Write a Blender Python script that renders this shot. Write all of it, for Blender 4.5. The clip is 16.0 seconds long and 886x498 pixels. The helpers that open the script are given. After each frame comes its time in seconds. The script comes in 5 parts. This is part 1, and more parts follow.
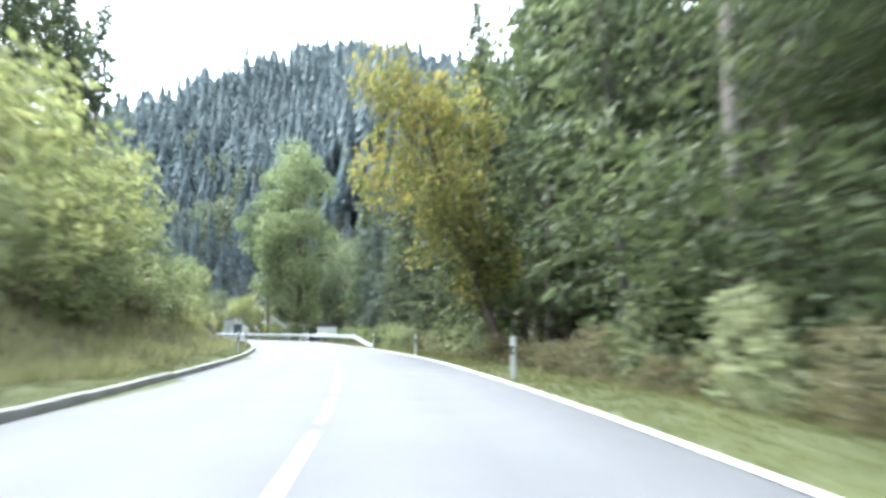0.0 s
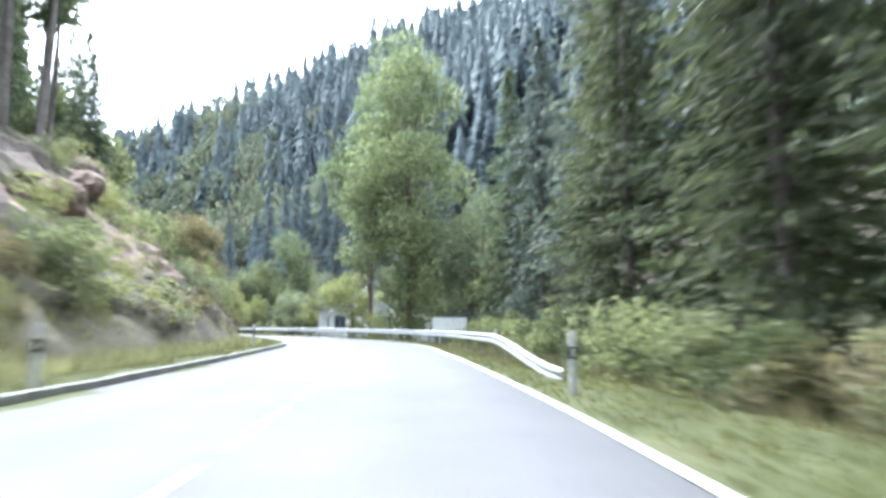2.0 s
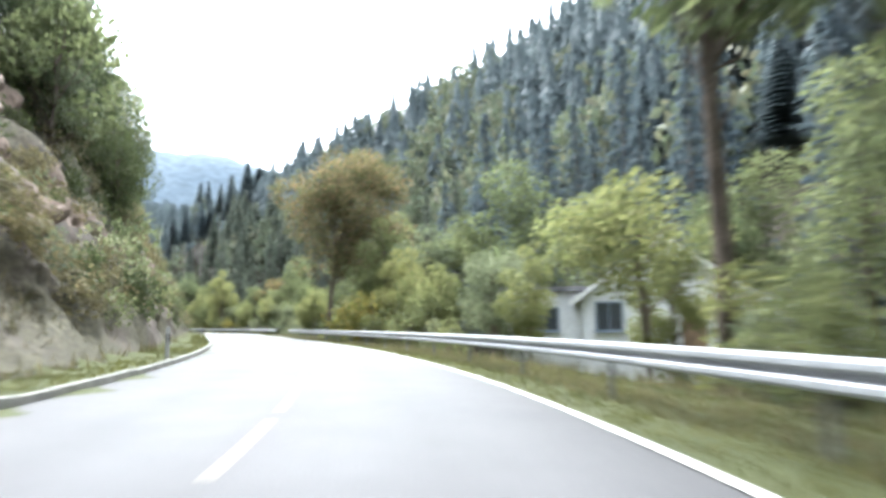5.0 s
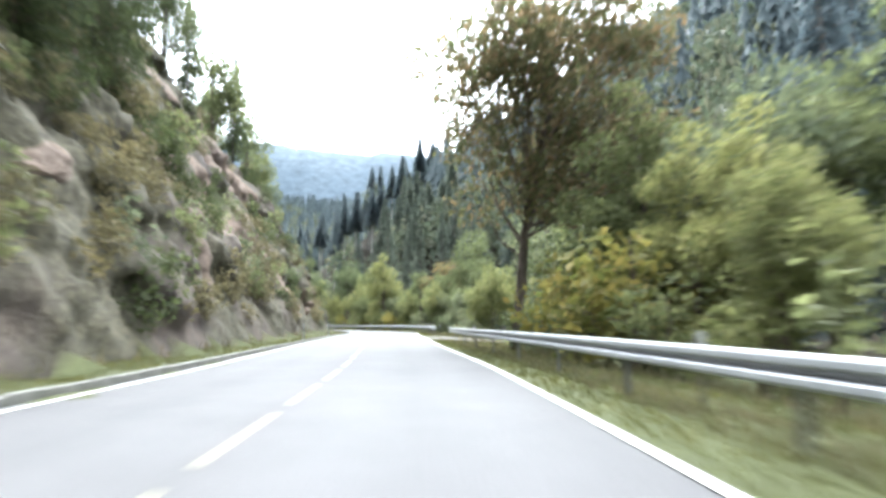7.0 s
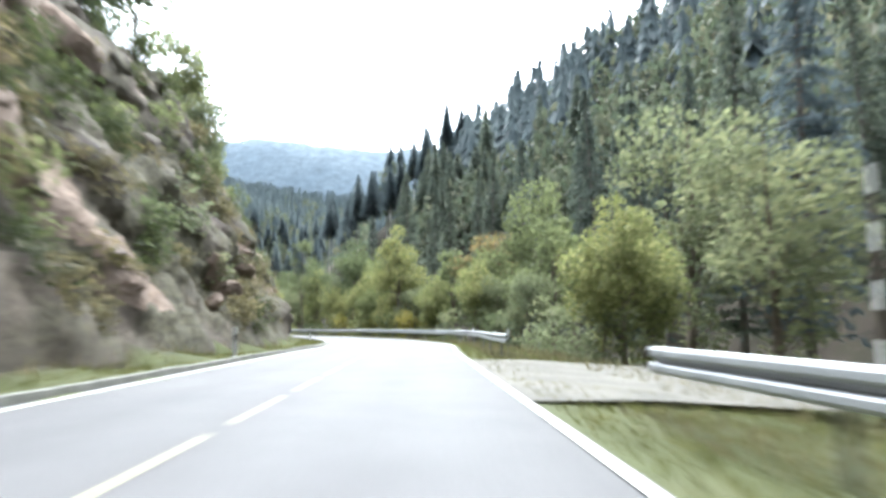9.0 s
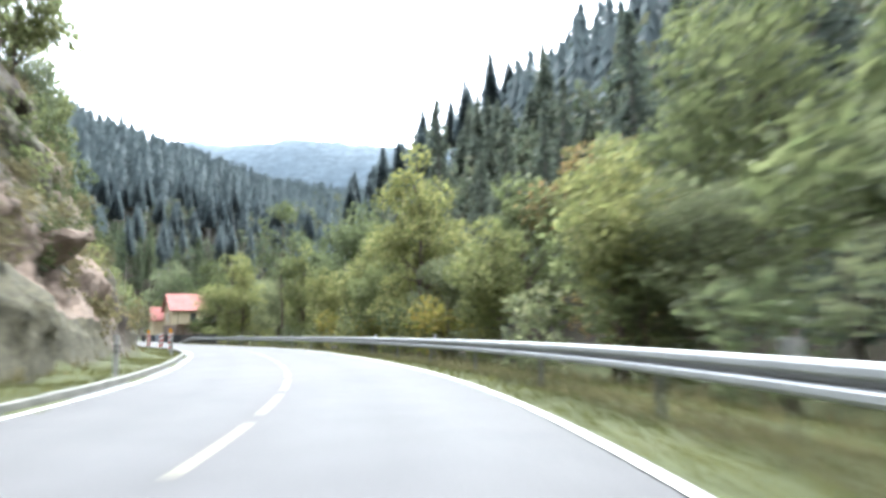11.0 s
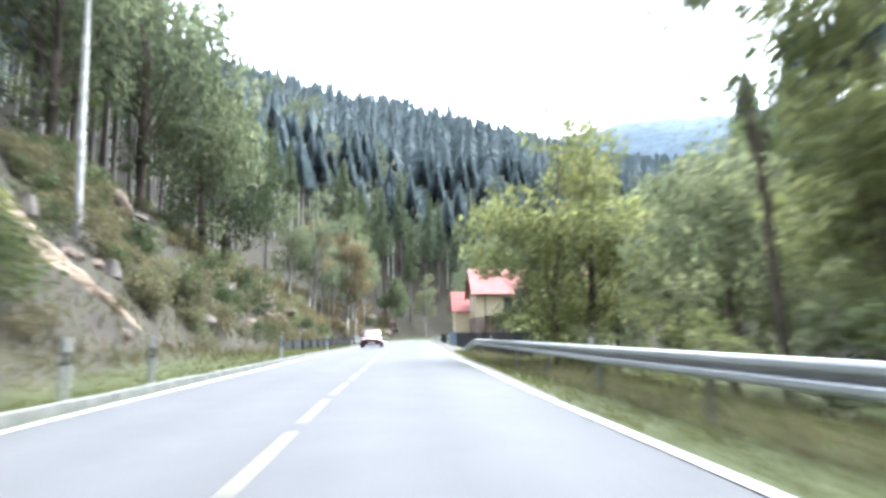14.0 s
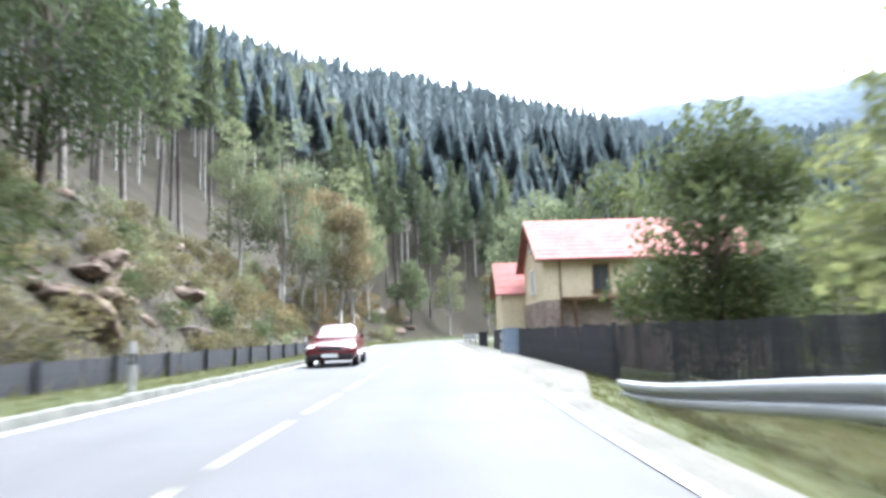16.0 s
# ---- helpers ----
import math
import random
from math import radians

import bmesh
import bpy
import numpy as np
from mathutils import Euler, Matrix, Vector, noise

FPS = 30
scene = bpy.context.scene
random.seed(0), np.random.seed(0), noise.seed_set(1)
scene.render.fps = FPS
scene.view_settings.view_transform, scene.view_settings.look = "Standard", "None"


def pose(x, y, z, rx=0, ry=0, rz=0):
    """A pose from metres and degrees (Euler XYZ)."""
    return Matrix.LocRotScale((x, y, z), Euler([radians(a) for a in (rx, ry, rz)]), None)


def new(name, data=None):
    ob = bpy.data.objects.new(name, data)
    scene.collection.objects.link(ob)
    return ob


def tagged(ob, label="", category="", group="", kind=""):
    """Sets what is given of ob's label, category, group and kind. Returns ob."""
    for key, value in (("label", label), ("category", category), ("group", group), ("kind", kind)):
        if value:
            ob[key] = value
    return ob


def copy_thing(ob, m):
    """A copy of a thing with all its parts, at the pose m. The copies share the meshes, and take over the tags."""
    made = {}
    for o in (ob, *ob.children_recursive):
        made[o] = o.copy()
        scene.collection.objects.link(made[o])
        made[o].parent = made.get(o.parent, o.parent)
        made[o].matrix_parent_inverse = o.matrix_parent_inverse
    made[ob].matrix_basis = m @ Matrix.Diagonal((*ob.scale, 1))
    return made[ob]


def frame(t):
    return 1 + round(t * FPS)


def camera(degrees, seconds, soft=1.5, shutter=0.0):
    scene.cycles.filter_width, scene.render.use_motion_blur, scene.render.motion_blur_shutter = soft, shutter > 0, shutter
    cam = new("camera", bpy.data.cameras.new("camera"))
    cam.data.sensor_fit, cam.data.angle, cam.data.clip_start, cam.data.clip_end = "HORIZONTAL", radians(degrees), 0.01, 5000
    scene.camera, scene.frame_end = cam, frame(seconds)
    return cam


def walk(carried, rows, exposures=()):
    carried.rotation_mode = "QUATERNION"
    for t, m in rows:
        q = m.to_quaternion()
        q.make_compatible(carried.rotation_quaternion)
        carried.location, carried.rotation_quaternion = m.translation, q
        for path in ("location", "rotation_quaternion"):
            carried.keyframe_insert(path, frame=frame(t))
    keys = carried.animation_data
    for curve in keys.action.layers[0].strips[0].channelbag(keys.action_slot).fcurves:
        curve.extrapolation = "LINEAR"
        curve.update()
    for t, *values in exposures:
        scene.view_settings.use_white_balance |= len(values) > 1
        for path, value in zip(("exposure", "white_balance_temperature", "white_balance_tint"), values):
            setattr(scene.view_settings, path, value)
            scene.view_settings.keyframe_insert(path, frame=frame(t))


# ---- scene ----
cam = camera(68.0, 16.0, soft=3.2, shutter=0.8)
# seconds, x, y, z, then the turns about x, y and z
PATH = [
    (0.00, -0.02, 0.00, 1.00, 97.23, -0.21, -0.02),
    (0.25, -0.08, 4.39, 1.00, 97.58, -0.14, 1.62),
    (0.50, -0.26, 8.72, 1.00, 97.92, -0.08, 3.29),
    (0.75, -0.68, 13.01, 1.00, 97.81, -0.00, 5.09),
    (1.00, -1.24, 17.25, 1.00, 97.72, 0.09, 6.90),
    (1.25, -1.88, 21.43, 1.00, 97.43, 0.02, 8.62),
    (1.50, -2.63, 25.55, 1.00, 97.13, -0.07, 10.17),
    (1.75, -3.50, 29.60, 1.00, 96.91, -0.13, 11.37),
    (2.00, -4.44, 33.59, 1.00, 96.69, -0.20, 12.36),
    (2.25, -5.33, 37.57, 1.00, 96.78, -0.42, 13.29),
    (2.50, -6.27, 41.47, 1.00, 96.86, -0.64, 14.15),
    (2.75, -7.42, 45.31, 1.00, 96.37, -0.18, 15.02),
    (3.00, -8.61, 49.09, 1.00, 95.89, 0.29, 16.02),
    (3.25, -9.76, 52.86, 1.00, 96.26, 0.10, 17.30),
    (3.50, -11.00, 56.58, 1.00, 96.64, -0.10, 18.88),
    (3.75, -12.32, 60.28, 1.00, 96.48, -0.05, 20.80),
    (4.00, -13.77, 63.91, 1.00, 96.32, 0.02, 23.13),
    (4.25, -15.39, 67.45, 1.00, 96.39, 0.09, 25.94),
    (4.50, -17.20, 70.93, 1.00, 96.45, 0.16, 29.05),
    (4.75, -19.19, 74.32, 1.00, 96.59, 0.22, 32.33),
    (5.00, -21.38, 77.58, 1.00, 96.72, 0.27, 35.54),
    (5.25, -23.81, 80.68, 1.00, 96.69, 0.25, 38.42),
    (5.50, -26.39, 83.67, 1.00, 96.68, 0.23, 41.03),
    (5.75, -29.10, 86.57, 1.00, 96.61, 0.21, 43.41),
    (6.00, -31.94, 89.34, 1.00, 96.55, 0.20, 45.55),
    (6.25, -34.89, 92.03, 1.00, 96.52, 0.18, 47.46),
    (6.50, -37.92, 94.66, 1.00, 96.50, 0.16, 49.07),
    (6.75, -41.05, 97.20, 1.00, 96.47, 0.14, 50.32),
    (7.00, -44.22, 99.69, 1.00, 96.46, 0.12, 51.34),
    (7.25, -47.45, 102.15, 1.00, 96.40, 0.10, 52.24),
    (7.50, -50.73, 104.57, 1.00, 96.35, 0.08, 52.96),
    (7.75, -54.07, 106.95, 1.00, 96.65, -0.05, 53.45),
    (8.00, -57.44, 109.32, 1.00, 96.93, -0.19, 53.74),
    (8.25, -60.85, 111.66, 1.00, 96.85, 0.01, 53.77),
    (8.50, -64.26, 114.03, 1.00, 96.76, 0.21, 53.68),
    (8.75, -67.65, 116.45, 1.00, 96.74, 0.28, 53.61),
    (9.00, -71.06, 118.90, 1.00, 96.73, 0.35, 53.61),
    (9.25, -74.48, 121.34, 1.00, 96.75, 0.41, 53.74),
    (9.50, -77.91, 123.81, 1.00, 96.78, 0.48, 53.96),
    (9.75, -81.38, 126.24, 1.00, 96.80, 0.56, 54.18),
    (10.00, -84.85, 128.67, 1.00, 96.82, 0.63, 54.46),
    (10.25, -88.35, 131.11, 1.00, 96.88, 0.70, 54.78),
    (10.50, -91.90, 133.51, 1.00, 96.92, 0.76, 55.27),
    (10.75, -95.47, 135.90, 1.00, 97.02, 0.83, 55.89),
    (11.00, -99.07, 138.24, 1.00, 97.11, 0.90, 57.29),
    (11.25, -102.73, 140.44, 1.00, 96.94, 0.90, 60.54),
    (11.50, -106.53, 142.42, 1.00, 96.75, 0.90, 64.31),
    (11.75, -110.45, 144.19, 1.00, 96.60, 0.69, 67.45),
    (12.00, -114.48, 145.74, 1.00, 96.46, 0.49, 70.32),
    (12.25, -118.58, 147.00, 1.00, 96.45, 0.36, 72.88),
    (12.50, -122.70, 148.09, 1.00, 96.43, 0.24, 75.17),
    (12.75, -126.84, 149.03, 1.00, 96.58, 0.77, 77.20),
    (13.00, -131.01, 149.83, 1.00, 96.75, 1.30, 79.14),
    (13.25, -135.16, 150.43, 1.00, 97.11, 0.90, 81.32),
    (13.50, -139.30, 150.88, 1.00, 97.45, 0.50, 83.35),
    (13.75, -143.40, 151.26, 1.00, 97.41, 0.60, 84.89),
    (14.00, -147.45, 151.57, 1.00, 97.37, 0.71, 86.11),
    (14.25, -151.49, 151.81, 1.00, 97.12, 0.82, 86.94),
    (14.50, -155.45, 151.98, 1.00, 96.86, 0.94, 87.50),
    (14.75, -159.38, 152.11, 1.00, 97.09, 0.91, 87.84),
    (15.00, -163.23, 152.24, 1.00, 97.32, 0.89, 87.96),
    (15.25, -167.03, 152.30, 1.00, 97.03, 1.37, 87.76),
    (15.50, -170.77, 152.36, 1.00, 96.72, 1.84, 87.54),
    (15.75, -174.45, 152.39, 1.00, 97.00, 1.82, 87.73),
    (16.00, -178.09, 152.42, 1.00, 97.28, 1.78, 88.02),
]
walk(cam, [(t, pose(*row)) for t, *row in PATH], [(0.0, 3.35, 5600, 5), (1.5, 3.35, 5500, 8), (3.0, 3.25, 5550, 9), (5.2, 3.15, 5850, 8), (8.7, 3.0, 5800, 7), (11.0, 2.95, 5800, 7), (13.5, 3.1, 5600, 8), (14.5, 3.2, 5550, 9), (16.0, 3.25, 5600, 10)])

# ---- light: bright thin overcast ----
SUN_UP, SUN_ROUND = 60.0, 312.0
world = bpy.data.worlds.new("sky")
scene.world = world
world.use_nodes = True
wn, wl = world.node_tree.nodes, world.node_tree.links
sky = wn.new("ShaderNodeTexSky")
sky.sky_type, sky.sun_disc = "NISHITA", False
sky.sun_elevation, sky.sun_rotation = radians(SUN_UP), radians(SUN_ROUND)
sky.dust_density, sky.ozone_density, sky.air_density = 4.0, 1.0, 1.0
pale = wn.new("ShaderNodeHueSaturation")
pale.inputs["Saturation"].default_value = 0.2
warm = wn.new("ShaderNodeMix")  # thin cloud: the sky's light, paler and a little creamy
warm.data_type, warm.blend_type = "RGBA", "MULTIPLY"
warm.inputs[0].default_value, warm.inputs[7].default_value = 1.0, (1.0, 0.995, 0.97, 1)
wl.new(sky.outputs[0], pale.inputs["Color"])
wl.new(pale.outputs[0], warm.inputs[6])
wl.new(warm.outputs[2], wn["Background"].inputs[0])
wn["Background"].inputs[1].default_value = 0.15
sun_data = bpy.data.lights.new("sun", "SUN")
sun_data.energy, sun_data.angle, sun_data.color = 1.4, radians(60), (1.0, 0.97, 0.91)
sun = new("sun", sun_data)
sun.rotation_euler = (radians(90 - SUN_UP), 0, radians(180 - SUN_ROUND))

# ---- materials ----


def shade(name, base, rough=0.8, metal=0.0, spec=0.3):
    m = bpy.data.materials.new(name)
    m.use_nodes = True
    b = m.node_tree.nodes["Principled BSDF"]
    b.inputs["Base Color"].default_value = (*base, 1)
    b.inputs["Roughness"].default_value, b.inputs["Metallic"].default_value = rough, metal
    b.inputs["Specular IOR Level"].default_value = spec
    return m, m.node_tree.nodes, m.node_tree.links, b


def noisy(nodes, links, scale, detail=6.0, rough=0.6, where="Object"):
    co = nodes.new("ShaderNodeTexCoord")
    n = nodes.new("ShaderNodeTexNoise")
    n.inputs["Scale"].default_value, n.inputs["Detail"].default_value, n.inputs["Roughness"].default_value = scale, detail, rough
    links.new(co.outputs[where], n.inputs["Vector"])
    return n.outputs["Fac"]


def ramp(nodes, links, fac, stops):
    r = nodes.new("ShaderNodeValToRGB")
    while len(r.color_ramp.elements) < len(stops):
        r.color_ramp.elements.new(0.5)
    for e, (p, c) in zip(r.color_ramp.elements, stops):
        e.position, e.color = p, (*c, 1)
    links.new(fac, r.inputs[0])
    return r.outputs[0]


def mix(nodes, links, fac, a, b, kind="MIX"):
    n = nodes.new("ShaderNodeMix")
    n.data_type, n.blend_type = "RGBA", kind
    for sock, v in ((n.inputs[0], fac), (n.inputs[6], a), (n.inputs[7], b)):
        if isinstance(v, (int, float)):
            sock.default_value = v
        elif isinstance(v, tuple):
            sock.default_value = (*v, 1)
        else:
            links.new(v, sock)
    return n.outputs[2]


def relief(nodes, links, b, height, strength=0.4, depth=0.02):
    n = nodes.new("ShaderNodeBump")
    n.inputs["Strength"].default_value, n.inputs["Distance"].default_value = strength, depth
    links.new(height, n.inputs["Height"])
    links.new(n.outputs[0], b.inputs["Normal"])


def surface(name, dark, light, scale, fine, rough=0.85, metal=0.0, spec=0.3, bump=0.4, depth=0.02):
    """Two scales of colour change and a fine relief."""
    m, n, l, b = shade(name, light, rough, metal, spec)
    big, small = noisy(n, l, scale), noisy(n, l, fine, 4)
    c1 = ramp(n, l, big, [(0.3, dark), (0.7, light)])
    c2 = ramp(n, l, small, [(0.3, (0.6, 0.6, 0.6)), (0.7, (1.15, 1.15, 1.15))])
    l.new(mix(n, l, 0.8, c1, c2, "MULTIPLY"), b.inputs["Base Color"])
    relief(n, l, b, small, bump, depth)
    return m


def leafy(name, stops, through_light=0.35, patch=0.25):
    """Leaves: colour by leaf and by patch of the crown, part of the light goes through."""
    m, n, l, b = shade(name, stops[0], 0.65, 0, 0.25)
    geo, info = n.new("ShaderNodeNewGeometry"), n.new("ShaderNodeObjectInfo")
    leaf = ramp(n, l, geo.outputs["Random Per Island"], [(i / (len(stops) - 1), c) for i, c in enumerate(stops)])
    big = ramp(n, l, noisy(n, l, patch, 3), [(0.3, (0.6, 0.62, 0.6)), (0.7, (1.25, 1.2, 1.1))])
    c = mix(n, l, 0.9, leaf, big, "MULTIPLY")
    tone = ramp(n, l, info.outputs["Random"], [(0.0, (0.75, 0.8, 0.8)), (1.0, (1.2, 1.15, 1.0))])
    c = mix(n, l, 1.0, c, tone, "MULTIPLY")
    l.new(c, b.inputs["Base Color"])
    t, add = n.new("ShaderNodeBsdfTranslucent"), n.new("ShaderNodeMixShader")
    l.new(c, t.inputs["Color"])
    add.inputs[0].default_value = through_light
    l.new(b.outputs[0], add.inputs[1]), l.new(t.outputs[0], add.inputs[2])
    l.new(add.outputs[0], n["Material Output"].inputs["Surface"])
    return m




def asphalt():
    """Worn tarmac: wheel tracks, an oily middle of each lane, patches and fine grit; u is metres to the right of the middle."""
    m, n, l, b = shade("asphalt", (0.08, 0.08, 0.086), 0.8, 0, 0.22)
    uv, sep, shift = n.new("ShaderNodeUVMap"), n.new("ShaderNodeSeparateXYZ"), n.new("ShaderNodeMapRange")
    l.new(uv.outputs[0], sep.inputs[0])
    l.new(sep.outputs[0], shift.inputs[0])
    shift.inputs[1].default_value, shift.inputs[2].default_value = -4.0, 4.0
    tone = [(0.06, 0.9), (0.16, 1.0), (0.22, 1.07), (0.31, 0.95), (0.39, 1.06), (0.47, 0.98), (0.5, 0.9), (0.53, 0.98), (0.61, 1.06), (0.7, 0.94), (0.79, 1.07), (0.86, 1.0), (0.94, 0.88)]
    lanes = ramp(n, l, shift.outputs[0], [(p, (t, t, t * 1.01)) for p, t in tone])
    big, mid, grit = noisy(n, l, 0.12), noisy(n, l, 1.1, 4), noisy(n, l, 60, 4)
    c = mix(n, l, 0.8, ramp(n, l, big, [(0.3, (0.056, 0.055, 0.057)), (0.7, (0.077, 0.075, 0.076))]), ramp(n, l, grit, [(0.3, (0.6, 0.6, 0.6)), (0.7, (1.15, 1.15, 1.15))]), "MULTIPLY")
    c = mix(n, l, 1.0, c, lanes, "MULTIPLY")
    c = mix(n, l, 1.0, c, ramp(n, l, mid, [(0.35, (0.93, 0.93, 0.93)), (0.65, (1.04, 1.04, 1.04))]), "MULTIPLY")
    l.new(c, b.inputs["Base Color"])
    relief(n, l, b, grit, 0.25, 0.004)
    return m


ASPHALT = asphalt()
GRAVEL = surface("gravel", (0.066, 0.063, 0.054), (0.108, 0.101, 0.086), 0.8, 25, 0.95, 0, 0.2, 0.6, 0.02)
PAINT = surface("road_paint", (0.34, 0.34, 0.31), (0.48, 0.48, 0.44), 1.5, 30, 0.7, 0, 0.3, 0.2, 0.003)
YELLOWED = surface("worn_road_paint", (0.088, 0.084, 0.058), (0.13, 0.124, 0.082), 1.2, 25, 0.7, 0, 0.3, 0.2, 0.003)
KERBSTONE = surface("granite", (0.09, 0.095, 0.08), (0.2, 0.198, 0.175), 2.0, 40, 0.85, 0, 0.3, 0.4, 0.005)
ZINC = surface("galvanised_steel", (0.3, 0.315, 0.33), (0.42, 0.435, 0.45), 1.5, 20, 0.5, 0.15, 0.45, 0.08, 0.002)
DULLSTEEL = surface("dull_steel", (0.07, 0.068, 0.064), (0.11, 0.105, 0.096), 2, 20, 0.6, 0.2, 0.4, 0.1, 0.002)
BARK = surface("bark", (0.06, 0.05, 0.04), (0.16, 0.13, 0.105), 1.5, 14, 0.95, 0, 0.1, 0.9, 0.03)
PALEBARK = surface("pale_bark", (0.26, 0.24, 0.21), (0.5, 0.48, 0.44), 1.2, 8, 0.9, 0, 0.2, 0.6, 0.02)
SPRUCEBARK = surface("spruce_bark", (0.085, 0.075, 0.066), (0.2, 0.178, 0.16), 1.2, 12, 0.95, 0, 0.1, 0.9, 0.03)
BIRCHBARK = surface("birch_bark", (0.28, 0.27, 0.255), (0.6, 0.59, 0.55), 2.5, 6, 0.75, 0, 0.3, 0.3, 0.01)
ROCK = surface("rock", (0.08, 0.07, 0.065), (0.22, 0.18, 0.155), 0.45, 3.5, 0.92, 0, 0.2, 1.0, 0.15)
POSTSTEEL = surface("weathered_steel", (0.10, 0.10, 0.095), (0.19, 0.19, 0.18), 1.5, 20, 0.6, 0.3, 0.4, 0.08, 0.002)
PALEROCK = surface("bare_rock", (0.1, 0.078, 0.063), (0.22, 0.165, 0.13), 0.6, 4.0, 0.92, 0, 0.2, 1.0, 0.12)
WHITE = surface("white_plastic", (0.72, 0.72, 0.7), (0.85, 0.85, 0.83), 3, 30, 0.5, 0, 0.4, 0.05, 0.001)
DULLWHITE = surface("weathered_white_plastic", (0.33, 0.33, 0.315), (0.48, 0.48, 0.46), 3, 25, 0.6, 0, 0.35, 0.05, 0.001)
BLACK = surface("black_plastic", (0.015, 0.015, 0.017), (0.03, 0.03, 0.032), 3, 30, 0.5, 0, 0.4, 0.05, 0.001)
RED = surface("red_sheeting", (0.42, 0.03, 0.02), (0.6, 0.06, 0.04), 3, 30, 0.45, 0, 0.4, 0.05, 0.001)
AMBER = surface("amber_plastic", (0.75, 0.28, 0.01), (0.9, 0.4, 0.02), 8, 30, 0.25, 0, 0.5, 0.05, 0.001)
# woods of the distant hill, base colour paled and blued to stand for haze
FARHILL = surface("hazed_distant_woods", (0.062, 0.085, 0.108), (0.09, 0.115, 0.138), 0.012, 0.12, 0.95, 0, 0.1, 0.5, 2.0)
GREENS = {
    "broadleaf": leafy("summer_leaves", [(0.095, 0.118, 0.06), (0.132, 0.156, 0.08), (0.175, 0.196, 0.107)], 0.58),
    "bright": leafy("fresh_leaves", [(0.13, 0.152, 0.066), (0.182, 0.2, 0.088), (0.24, 0.247, 0.12)], 0.58),
    "poplar": leafy("poplar_leaves", [(0.1, 0.132, 0.074), (0.132, 0.167, 0.092), (0.172, 0.202, 0.118)], 0.5),
    "grey": leafy("dull_leaves", [(0.115, 0.138, 0.086), (0.155, 0.178, 0.108), (0.2, 0.215, 0.138)], 0.55),
    "yellow": leafy("yellow_leaves", [(0.13, 0.15, 0.045), (0.20, 0.19, 0.055), (0.28, 0.228, 0.074)], 0.5, 0.2),
    "rust": leafy("rusty_leaves", [(0.14, 0.125, 0.07), (0.19, 0.15, 0.085), (0.25, 0.175, 0.105)], 0.45),
    # summer leaves again, darkened in colour for trees and bushes standing in shade
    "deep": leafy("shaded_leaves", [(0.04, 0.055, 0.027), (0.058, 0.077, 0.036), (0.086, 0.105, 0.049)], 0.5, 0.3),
    "turning": leafy("turning_leaves", [(0.11, 0.124, 0.058), (0.142, 0.14, 0.068), (0.185, 0.15, 0.082), (0.25, 0.168, 0.098)], 0.6, 0.14),
    "spruce": leafy("needles", [(0.072, 0.097, 0.06), (0.103, 0.13, 0.075), (0.14, 0.166, 0.094)], 0.42),
    # darker copy of the needles: the forest edge's shade is in the colour
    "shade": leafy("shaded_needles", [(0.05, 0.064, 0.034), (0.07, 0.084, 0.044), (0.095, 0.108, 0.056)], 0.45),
    # blue distance haze is mixed into the next two needle colours
    "mid": leafy("hazed_hillside_needles", [(0.06, 0.08, 0.074), (0.086, 0.108, 0.097), (0.114, 0.136, 0.118)], 0.42),
    "far": leafy("hazed_far_needles", [(0.079, 0.107, 0.137), (0.089, 0.119, 0.15), (0.1, 0.131, 0.162)], 0.45, 0.03),
    "farleaf": leafy("far_leaves", [(0.1, 0.125, 0.084), (0.13, 0.15, 0.1), (0.18, 0.17, 0.12)], 0.4, 0.05),
    "grass": leafy("grass_blades", [(0.064, 0.074, 0.027), (0.08, 0.088, 0.034), (0.102, 0.101, 0.046)], 0.58, 0.6),
    "scrub": leafy("scrub_stalks", [(0.042, 0.04, 0.026), (0.066, 0.06, 0.04), (0.1, 0.08, 0.056)], 0.3, 0.3),
    "brown": leafy("withered_leaves", [(0.085, 0.08, 0.05), (0.12, 0.115, 0.068), (0.165, 0.145, 0.092)], 0.45),
    "bank": leafy("bank_grass_blades", [(0.12, 0.14, 0.068), (0.165, 0.175, 0.092), (0.22, 0.205, 0.13)], 0.5, 0.4),
    "straw": leafy("dry_grass", [(0.085, 0.085, 0.04), (0.13, 0.118, 0.065), (0.2, 0.17, 0.105)], 0.4, 0.6),
}


